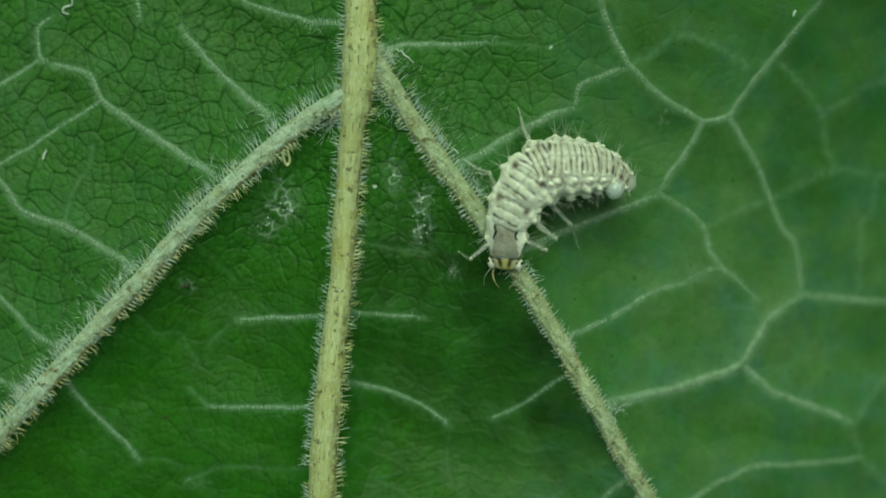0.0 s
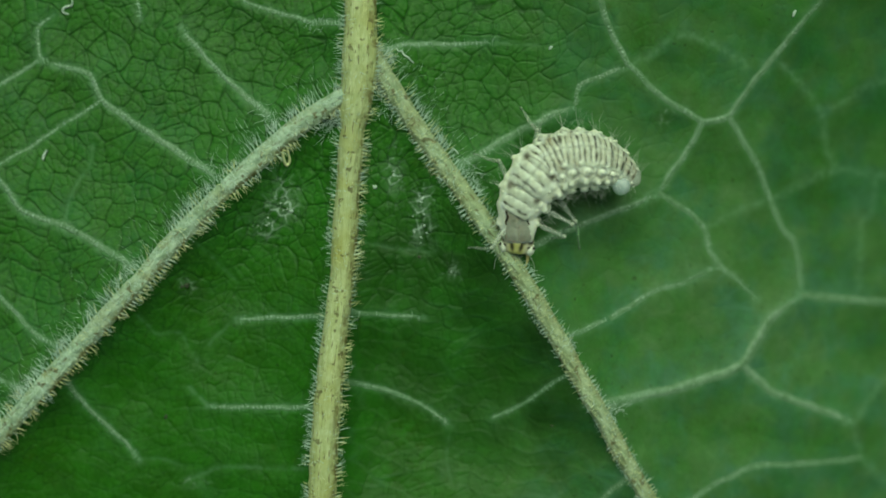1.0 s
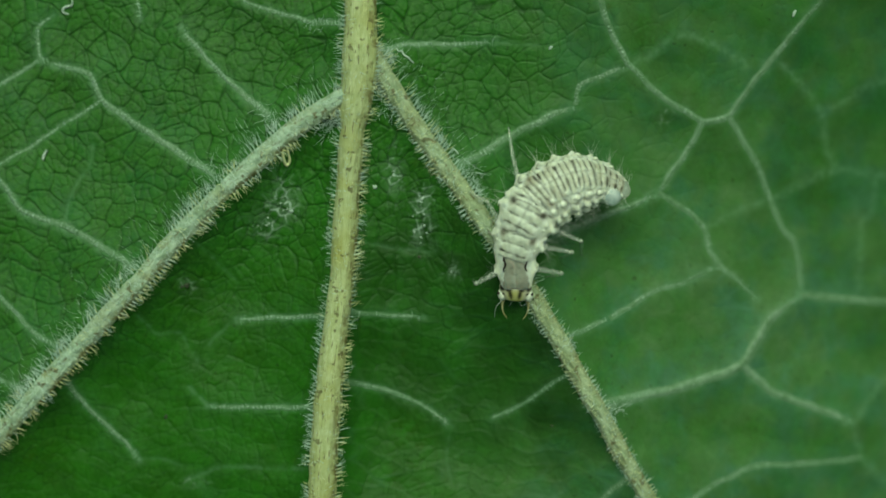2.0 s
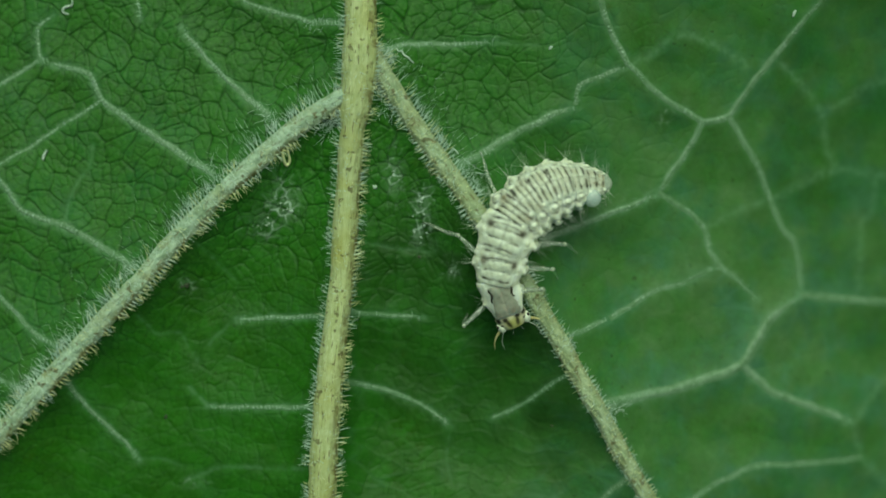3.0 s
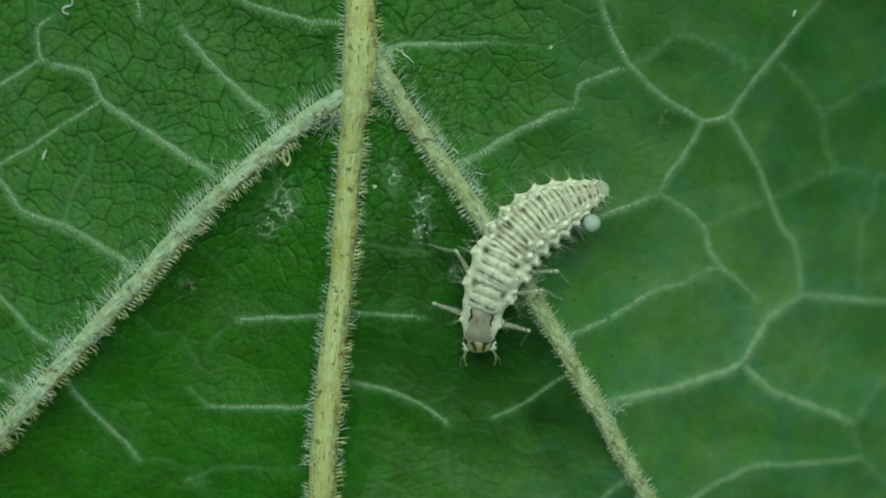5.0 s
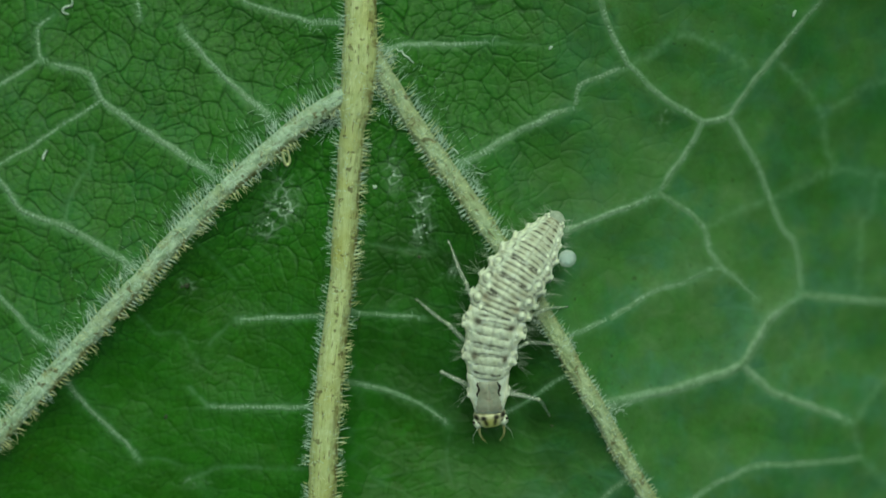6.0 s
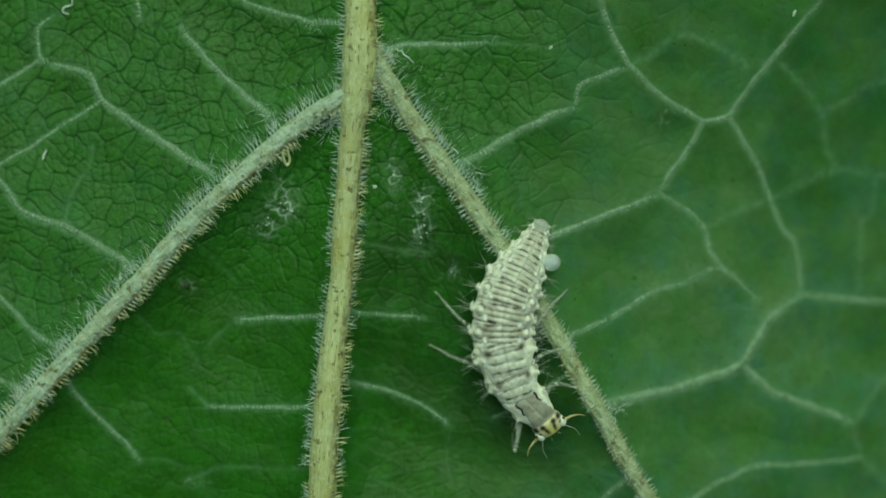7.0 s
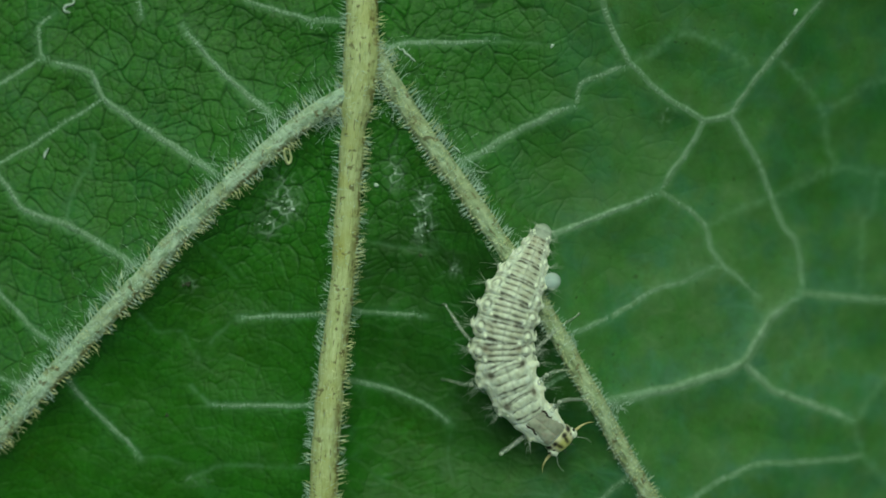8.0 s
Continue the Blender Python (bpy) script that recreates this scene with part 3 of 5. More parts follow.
def sheet(name, x, y, z, values=None):
    """A grid sheet within the leaf's outline."""
    nx = x.shape[1]
    me = bpy.data.meshes.new(name)
    cx, cy = (x[1:, 1:] + x[:-1, :-1]) / 2, (y[1:, 1:] + y[:-1, :-1]) / 2
    j, i = np.nonzero(outline(cx, cy) < 1)
    q = np.stack([j * nx + i, j * nx + i + 1, (j + 1) * nx + i + 1, (j + 1) * nx + i], 1)
    used, q = np.unique(q, return_inverse=True)
    q = q.reshape(-1, 4)
    me.vertices.add(len(used)), me.loops.add(q.size), me.polygons.add(len(q))
    co = np.stack([x.ravel(), y.ravel(), z.ravel()], 1)[used] * MM
    me.vertices.foreach_set("co", co.ravel())
    me.loops.foreach_set("vertex_index", q.ravel().astype(np.int32))
    me.polygons.foreach_set("loop_start", np.arange(0, q.size, 4, dtype=np.int32))
    for key, v in (values or {}).items():
        me.attributes.new(key, "FLOAT", "POINT").data.foreach_set("value", v.ravel()[used])
    me.update(calc_edges=True)
    me.shade_smooth()
    return me


def vein_mesh(name, line, width, height, fibres, tone):
    """A raised rib: a low arch along the line, sunk a little into the blade."""
    n = len(line)
    f = np.linspace(0, 1, n)
    w = np.interp(f, np.linspace(0, 1, len(width)), width)
    rng = np.random.default_rng(int(1000 * abs(line[0, 0])) + 7)
    w = w * (1 + 0.05 * np.interp(np.arange(n), np.arange(0, n + 4, 4), rng.normal(size=len(np.arange(0, n + 4, 4)))))
    h = height * (0.55 + 0.45 * w / max(width))
    if fibres == 0:
        taper = np.clip((1 - f) * 7, 0.15, 1)
        w, h = w * taper, h * taper
    d = np.gradient(line[:, :2], axis=0)
    d /= np.linalg.norm(d, axis=1)[:, None] + 1e-12
    side = np.stack([d[:, 1], -d[:, 0]], 1)
    m = 20 if fibres else 13
    a = np.linspace(0, math.pi, m)
    z0 = leaf_z(line[:, 0], line[:, 1])
    if fibres:
        for reach in (16, 10, 6):
            z0 = np.maximum(z0, np.convolve(np.pad(z0, reach, mode="edge"), np.ones(2 * reach + 1) / (2 * reach + 1), mode="valid"))
        z0 = np.convolve(np.pad(z0, 5, mode="edge"), np.ones(11) / 11, mode="valid") + 0.03
    bulge = 1 + (0.03 * np.sin(fibres * a)[None] * np.sin(a)[None] if fibres else 0 * a[None])
    across = np.cos(a)[None] * w[:, None] * bulge
    sunk = 0.10 if fibres else 0.03
    h = h if fibres else 0.35 * h
    lift = np.sin(a)[None] * (h[:, None] + sunk) * bulge - sunk
    u = np.linspace(-1, 1, m)[None]
    if not fibres:  # a low swelling that runs out into the blade
        across = (1.6 if line[:, 0].mean() > 4 else 2.0) * u * w[:, None]
        lift = h[:, None] * np.exp(-(1.9 * u) ** 2) - 0.010 - 0.02 * np.abs(u) ** 6
    if fibres:  # knobbly skin
        k = np.arange(n)[:, None]
        lift = lift + np.sin(a)[None] * (0.012 if max(width) > 0.5 else 0.022) * (np.sin(0.71 * k + 5 * a) * np.sin(0.23 * k + 1.7) + 0.7 * np.sin(1.37 * k - 7 * a))
    X, Y = line[:, 0:1] + side[:, 0:1] * across, line[:, 1:2] + side[:, 1:2] * across
    P = np.stack([X, Y, (z0[:, None] if fibres else leaf_z(X, Y)) + lift], -1)
    run = np.cumsum(np.r_[0, np.linalg.norm(np.diff(line[:, :2], axis=0), axis=1)])
    grain = np.stack([np.repeat(run[:, None] * 0.55, m, 1), np.repeat(np.cumsum(np.full(m, max(width) * 0.16))[None] * 2.6, n, 0), np.zeros((n, m))], -1)
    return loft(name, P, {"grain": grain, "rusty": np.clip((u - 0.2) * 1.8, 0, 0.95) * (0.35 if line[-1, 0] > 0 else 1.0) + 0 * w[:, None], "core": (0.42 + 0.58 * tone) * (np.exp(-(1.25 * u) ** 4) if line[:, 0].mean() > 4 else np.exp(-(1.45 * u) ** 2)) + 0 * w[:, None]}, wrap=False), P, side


def build_leaf():
    leaf = tagged(new("leaf"), "large dark green leaf, its hairy underside with pale raised veins", "leaf")
    part("blade", sheet("blade", GX, GY, GZ, {"furrow_shade": FURROW_SHADE, "pale": PALE, "film": RESIDUE, "bead": BEAD, "grit": GRIT, "down": DOWNY_SHEEN, "stain_shade": STAIN_SHADE}), BLADE, leaf, "dark green blade with fine net-like furrows")
    bx, by = np.meshgrid(np.arange(-31, 25.1, 0.6), np.arange(-27, 21.1, 0.6))
    part("far_side", sheet("far_side", bx, by, droop(bx, by) + ripple(bx, by) - 0.35), BLADE, leaf)
    a = np.linspace(0, 2 * math.pi, 240)
    r = 1 + 0.035 * np.sin(9 * a) + 0.02 * np.sin(23 * a + 1)
    for _ in range(12):
        e = np.stack([-3 + 27 * r * np.cos(a), -3 + 23 * r * np.sin(a)], 1)
        r = r / outline(e[:, 0], e[:, 1])
    rim = np.column_stack([e, droop(e[:, 0], e[:, 1]) + ripple(e[:, 0], e[:, 1]) - 0.12])
    part("margin", tube("margin", rim, np.full(240, 0.42), 8), BLADE, leaf)
    rng = np.random.default_rng(5)
    for kind, line, width, height, tone in VEINS:
        big = kind != "cross_vein"
        if not big and tone < 0.60:
            continue  # the faintest show only as paler tissue in the blade
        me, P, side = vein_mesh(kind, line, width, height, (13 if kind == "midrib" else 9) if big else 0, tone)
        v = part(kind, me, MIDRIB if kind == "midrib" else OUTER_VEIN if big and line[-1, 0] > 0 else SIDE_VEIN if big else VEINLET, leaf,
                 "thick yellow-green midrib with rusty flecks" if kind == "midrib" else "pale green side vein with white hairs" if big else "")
        n, m = P.shape[:2]
        run = 0.15 * n
        if big:
            outer, ribbed = line[-1, 0] > 0, kind == "midrib"
            clumps = int(run * (15 if ribbed else 17))
            # combs of hair along both edges: each clump leans its own way and its hairs draw together towards the tip
            ci, cs = rng.integers(2, n - 2, clumps), rng.choice((-1.0, 1.0), clumps)
            lean, rise = rng.normal(0.25, 0.35, clumps), rng.uniform(-0.15, 0.45, clumps)
            longer = rng.uniform(0.20, 0.46, clumps) * np.where(side[ci][:, 1] * cs > 0.2, 1.35, 0.90) * (0.85 if outer else 1.05)
            many = rng.integers(2, 7, clumps)
            if outer:  # sparser and shorter towards the leaf's edge
                bare = np.clip((1.5 - line[ci, 1]) / 5.0, 0, 1)
                longer, many = longer * (1 - 0.45 * bare), np.where(rng.random(clumps) < 0.55 * bare, 0, many)
            pick = np.repeat(np.arange(clumps), many)
            count = len(pick)
            i = np.clip(ci[pick] + rng.integers(-1, 2, count), 1, n - 2)
            j = np.where(cs[pick] > 0, rng.integers(0, 4, count), m - 1 - rng.integers(0, 4, count))
            along = np.stack([-side[i][:, 1], side[i][:, 0]], 1)
            out = side[i] * cs[pick][:, None]
            ways = np.column_stack([out - along * lean[pick][:, None], rise[pick]]) + rng.normal(0, 0.13, (count, 3))
            lengths = longer[pick] * rng.uniform(0.65, 1.1, count)
            tan = (rng.random(clumps) < np.where((side[ci][:, 1] * cs < -0.2) | (ribbed & (cs * side[ci][:, 0] > 0)), 0.30 if outer else 0.62, 0.10))[pick]
            roots = P[i, j]
            # a thin nap over the top of the vein
            extra = int(run * (14 if ribbed else 34))
            ei, ej = rng.integers(1, n - 1, extra), rng.integers(3, m - 3, extra)
            nap = np.column_stack([side[ei] * np.cos(math.pi * ej / (m - 1))[:, None] * 1.2 + rng.normal(0, 0.5, (extra, 2)), 0.12 + 0.25 * rng.random(extra)])
            roots, ways = np.vstack([roots, P[ei, ej]]), np.vstack([ways, nap])
            lengths, tan = np.r_[lengths, rng.uniform(0.10, 0.26, extra)], np.r_[tan, rng.random(extra) < (0.45 if ribbed or outer else 0.2)]
            for which, mat, label in ((~tan, HAIR, "white hairs"), (tan, HAIR_TAN, "tan hairs")):
                tagged(part("hairs", hairs("hairs", roots[which], ways[which], lengths[which], 0.0085, rng.normal(0, 0.22, which.sum()), rng), mat, v, label), kind="stuff")
            # sparse down that lies on the blade beside the vein
            if not ribbed:
                down = int(run * 34)
                di, ds = rng.integers(1, n - 1, down), rng.choice((-1.0, 1.0), down)
                off = side[di] * (ds * (max(width) + np.abs(rng.normal(0, 0.55, down))))[:, None]
                at = line[di, :2] + off
                keep = (side[di][:, 1] * ds > 0) & (rng.random(down) < (np.clip((line[di, 1] - 0.5) / 4, 0, 1) if outer else 1.0))
                at, lie = at[keep], (side[di] * ds[:, None])[keep] + rng.normal(0, 0.35, (keep.sum(), 2))
                at = np.column_stack([at, leaf_z(at[:, 0], at[:, 1]) + 0.01])
                tagged(part("down", hairs("down", at, np.column_stack([lie, rng.uniform(0.0, 0.25, len(at))]), rng.uniform(0.15, 0.40, len(at)), 0.0055, rng.normal(0, 0.2, len(at)), rng), DOWN, v, "fine whitish down"), kind="stuff")
        elif tone >= 0.5:
            count = int(run * (26 if line[:, 0].mean() < 6.0 else 22) * tone)
            i, s = rng.integers(1, n - 1, count), rng.choice((-1.0, 1.0), count)
            roots = P[i, m // 2] * 0.5 + np.where(s[:, None] > 0, P[i, 1], P[i, m - 2]) * 0.5
            along = np.stack([-side[i][:, 1], side[i][:, 0]], 1)
            ways = np.column_stack([side[i] * s[:, None] * 0.8 + along * rng.normal(0, 0.4, (count, 1)), rng.uniform(0.15, 0.5, count)])
            tagged(part("hairs", hairs("hairs", roots, ways, rng.uniform(0.06, 0.24, count), 0.006, rng.normal(0, 0.25, count), rng), DOWN, v), kind="stuff")
    for (x, y), (wide, count, long) in zip(TUFTS, TUFT_SIZES):
        count = int(0.8 * count)
        roots = np.column_stack([x + rng.normal(0, wide, count), y + rng.normal(0, wide, count)])
        roots = np.column_stack([roots, leaf_z(roots[:, 0], roots[:, 1])])
        ways = np.column_stack([rng.normal(0, 1, (count, 2)), rng.uniform(0.1, 0.9, count)])
        tagged(part("hair_tuft", hairs("hair_tuft", roots, ways, rng.uniform(0.4, 1.0, count) * long, 0.0080, rng.normal(0, 0.45, count), rng), HAIR, leaf,
                    "tuft of white hairs where two veins meet"), kind="stuff")
    return leaf


# hair tufts in the forks of the veins: place, then spread, number and length
TUFTS = [(-3.98, 4.52), (-4.19, 4.27), (-2.02, 5.47), (-1.87, 4.98), (0.95, 2.78), (1.07, 2.29), (4.46, -3.14), (6.11, -5.61), (-11.03, -0.81), (-13.68, -3.95), (-8.17, 2.78), (-6.22, 4.67), (-4.44, 7.85), (-1.85, 6.72)]
TUFT_SIZES = ((0.20, 90, 0.6), (0.22, 60, 0.5), (0.16, 80, 0.6), (0.22, 60, 0.5), (0.16, 26, 0.55), (0.16, 26, 0.5), (0.12, 30, 0.4), (0.14, 40, 0.45),
              (0.20, 26, 0.5), (0.20, 26, 0.5), (0.18, 22, 0.45), (0.15, 20, 0.45), (0.2, 30, 0.35), (0.15, 40, 0.45))
build_leaf()

# ---- larva ----
# Length along the body, in mm, at the seven stations: jaws, neck, behind the first thorax ring, waist, mid abdomen, hind abdomen, tail.
STATION = np.arange(7.0)
ALONG = np.array([0, 0.80, 1.86, 3.90, 5.45, 6.95, 8.40])
WIDE = (np.array([0, 0.5, 1, 1.2, 2, 2.3, 2.65, 3, 3.6, 4.2, 4.62, 5.04, 5.4, 5.66, 5.84, 6]),
        np.array([0.50, 0.55, 0.56, 0.62, 0.75, 0.88, 0.97, 1.02, 1.03, 1.01, 0.90, 0.73, 0.54, 0.42, 0.34, 0.23]))
RINGS = [("thorax_ring", 1.0, 2.0, 0), ("thorax_ring", 2.0, 2.5, 3), ("thorax_ring", 2.5, 3.0, 3),
         ("abdomen_ring", 3.0, 3.4, 3), ("abdomen_ring", 3.4, 3.8, 3), ("abdomen_ring", 3.8, 4.2, 3), ("abdomen_ring", 4.2, 4.62, 3),
         ("abdomen_ring", 4.62, 5.04, 3), ("abdomen_ring", 5.04, 5.4, 2), ("abdomen_ring", 5.4, 5.66, 2), ("abdomen_ring", 5.66, 5.84, 1), ("abdomen_ring", 5.84, 6.0, 1)]


def ring_shape(u0, u1, folds, order):
    """One ring of the body, nose towards +x, and its half width and length."""
    a0, a1 = np.interp((u0, u1), STATION, ALONG)
    L = a1 - a0
    n, m = 60, 112
    f = np.linspace(-0.17, 1.17, n)
    th = np.linspace(-math.pi, math.pi, m, endpoint=False)
    w = np.interp(u0 + (u1 - u0) * f, *WIDE)
    tuck = 1 - 0.10 * (np.maximum(np.maximum(-f, f - 1), 0) / 0.17) ** 1.5
    if order == 11:  # the last ring closes in a blunt tip
        tuck = tuck * np.sqrt(np.clip(1 - (np.maximum(f - 0.3, 0) / 0.88) ** 2.2, 0.01, 1))
    F, T = np.meshgrid(f, th, indexing="ij")
    A, across, upper = np.abs(T), np.abs(np.sin(T)), np.cos(T) > 0
    rng = np.random.default_rng(40 + order)

    def spot(at, angle, long, wide):
        return np.exp(-((F - at) * L / long) ** 2 - ((A - angle) / wide) ** 2)

    back = upper / (1 + np.exp((across - 0.66) / 0.04))
    wave = np.abs(np.sin(math.pi * folds * F)) ** 0.8 if folds else np.sin(math.pi * np.clip(F, 0, 1)) ** 0.5
    size = (0.95, 0.95, 1.05, 1.0, 1.0, 1.0, 1.0, 0.95, 0.85, 0.7, 0.4, 0.15)[order]
    tooth = size * (0.11 * spot(0.45, 1.30, 0.21, 0.30) + 0.035 * spot(0.40, 1.34, 0.10, 0.14) + 0.16 * spot(0.5, 1.92, 0.19, 0.22))
    if order in (1, 2):
        tooth = tooth + 0.07 * spot(0.80, 1.25, 0.13, 0.16) - 0.02 * spot(0.64, 1.3, 0.05, 0.3)
    knobs = size * 0.055 * spot(0.5, 0.93, 0.105, 0.11) if folds else 0
    groove = 0.030 * np.exp(-((A - 0.77) / 0.07) ** 2) + 0.028 * np.exp(-((A - 1.09) / 0.06) ** 2) if order > 2 else 0.020 * np.exp(-((A - 0.98) / 0.10) ** 2)
    groove = groove * (0.35 + 0.65 * np.abs(np.cos(math.pi * F)))
    lump = 0.010 * np.sin(17 * T + 5 * F + order) * np.sin(9 * F * L + 3 * T) + 0.012 * np.sin(31 * T + 2 * order) * np.cos(14 * F * L) + 0.008 * np.sin(53 * T + order) * np.sin(31 * F * L + 11 * T)
    R = (w * tuck)[:, None] * (0.965 + lump + (0.050 * wave - 0.028) * back + tooth + knobs - groove)
    boxy = (0.72, 0.84, 0.88)[order] if order < 3 else 0.94
    y = R * np.sign(np.sin(T)) * across ** boxy
    z = R * (0.66, 0.80, 0.86, 0.86, 0.86, 0.86, 0.84, 0.78, 0.70, 0.62, 0.58, 0.58)[order] * np.where(upper, np.abs(np.cos(T)) ** boxy, 0.72 * np.cos(T))
    x = L * (0.5 - F) - 0.10 * tooth * L + 0 * T
    stripe, dusk, rust = np.zeros(F.shape), np.zeros(F.shape), np.zeros(F.shape)
    flank = 1 / (1 + np.exp((0.80 - across) / 0.05)) * (A > 0.8)
    if folds:
        edge = upper / (1 + np.exp((across - (0.57 if order > 2 else 0.62)) / 0.045))
        for k in range(folds + 1):
            main = k in (0, folds)
            bow = 0.05 * (across / 0.6) ** 2 * (1 if k else -0.6)
            wob = 0.018 * np.sin(3 * T + rng.uniform(0, 6)) + 0.012 * np.sin(11 * T + rng.uniform(0, 6)) + bow / max(folds, 1)
            tone = (1.0 if main else rng.uniform(0.36, 0.80)) * (0.7 if order < 3 else 1.0) * (1 if order < 7 else 0.78 if order < 9 else 0.50 if order == 9 else 0.28)
            half = (0.040 if main else 0.026) + 0.006 * np.sin(7 * T + 2.1 * k + order)
            g = np.exp(-((F + wob - k / folds) * L / half) ** 2)
            breaks = 0.74 + 0.50 * np.sin(5 * T + rng.uniform(0, 6)) * np.sin(13 * T + rng.uniform(0, 6))
            lateral = 0.60 + 0.75 * np.exp(-((across - 0.42) / 0.20) ** 2)
            stripe = np.maximum(stripe, np.clip(1.95 * tone * g * edge * breaks * lateral, 0, 0.95))
        # a thin line down the middle of the back, and faint ones beside it
        stripe = np.maximum(stripe, (0 if order < 2 else 0.50) * np.exp(-(np.sin(T) / 0.020) ** 2) * upper * (0.4 + 0.6 * np.abs(np.cos(1.5 * math.pi * F))))
        if order > 2:
            stripe = np.maximum(stripe, back * (0.34 * np.exp(-((across - 0.20) / 0.022) ** 2) + 0.38 * np.exp(-((across - 0.41) / 0.026) ** 2)) * (0.5 + 0.5 * np.sin(40 * F * L + order)))
            tone = 1.0 if order < 8 else 0.6 if order < 10 else 0.25
            # crescents round the small knobs, and hollows between back and flank
            d = np.hypot((F - 0.5) * L / 0.20, (A - 0.92) / 0.19)
            stripe = np.maximum(stripe, 0.95 * tone * np.exp(-((d - 1.0) / 0.22) ** 2) * (A > 0.70) * (0.65 + 0.35 * np.sin(9 * F + 4 * T + order)))
            stripe = np.maximum(stripe, 0.62 * tone * (spot(0.0, 1.02, 0.055, 0.22) + spot(1.0, 1.02, 0.055, 0.22)))
        mottle = 0.5 + 0.5 * np.sin(23 * T + 4 * order) * np.sin(15 * F * L + 5 * T)
        dusk = edge * (0.10 + (0.55 if order > 6 else 0.42 if order > 2 else 0.0) + 0.30 * mottle) * (0.55 + 0.45 * np.exp(-((across - 0.30) / 0.24) ** 2)) + (0.75 if order > 9 else 0.40 if order == 9 else 0)
        for s in (-1, 1):
            d = np.hypot((F - (0.62 if order == 1 else 0.72)) * L / 0.105, (np.sin(T) - s * 0.56) / 0.10)
            if order in (1, 2):  # a line slung between the two spots
                sling = (F - (0.66 if order == 1 else 0.76) - 0.10 * (1 - (across / 0.56) ** 2)) * L
                stripe = np.maximum(stripe, 0.8 * np.exp(-(sling / 0.026) ** 2) * (across < 0.56) * upper)
                stripe = np.maximum(stripe, np.clip(1.1 * np.exp(-d ** 2), 0, 0.78) * upper)
                rust = np.maximum(rust, 0.62 * np.exp(-(d / 1.5) ** 2) * upper)
            if order in (3, 4):
                rust = np.maximum(rust, (0.75 if order == 3 else 0.4) * np.exp(-(d / 1.5) ** 2) * upper)
    else:
        dusk = 0.3 / (1 + np.exp((F + 0.02) / 0.03))
        for s in (-1, 1):
            d = np.hypot((F + 0.02) / 0.10, (np.sin(T) - s * 0.70) / 0.12)
            stripe = np.maximum(stripe, 0.75 * np.exp(-d ** 4) * upper)
    P = np.stack([x, y, z], -1)
    return P, {"stripe": np.clip(stripe, 0, 1), "dusk": np.clip(dusk, 0, 1), "rust": rust, "flank": np.clip(flank, 0, 1)}, w[n // 2], L


def knob(r, tall, seed):
    """A small domed wart that runs out into the skin, standing on z."""
    rng = np.random.default_rng(seed)
    q, a = np.linspace(0.02, 1, 9)[:, None], np.linspace(0, 2 * math.pi, 14, endpoint=False)[None]
    rho = 1.45 * r * q * (1 + 0.08 * np.sin(2 * a + rng.uniform(0, 6)) + 0.05 * np.sin(5 * a + rng.uniform(0, 6)))
    z = tall * r * (np.exp(-(1.35 * q) ** 3) - 0.14)
    return loft("tubercle", np.stack([rho * np.cos(a), rho * np.sin(a), z + 0 * a], -1))


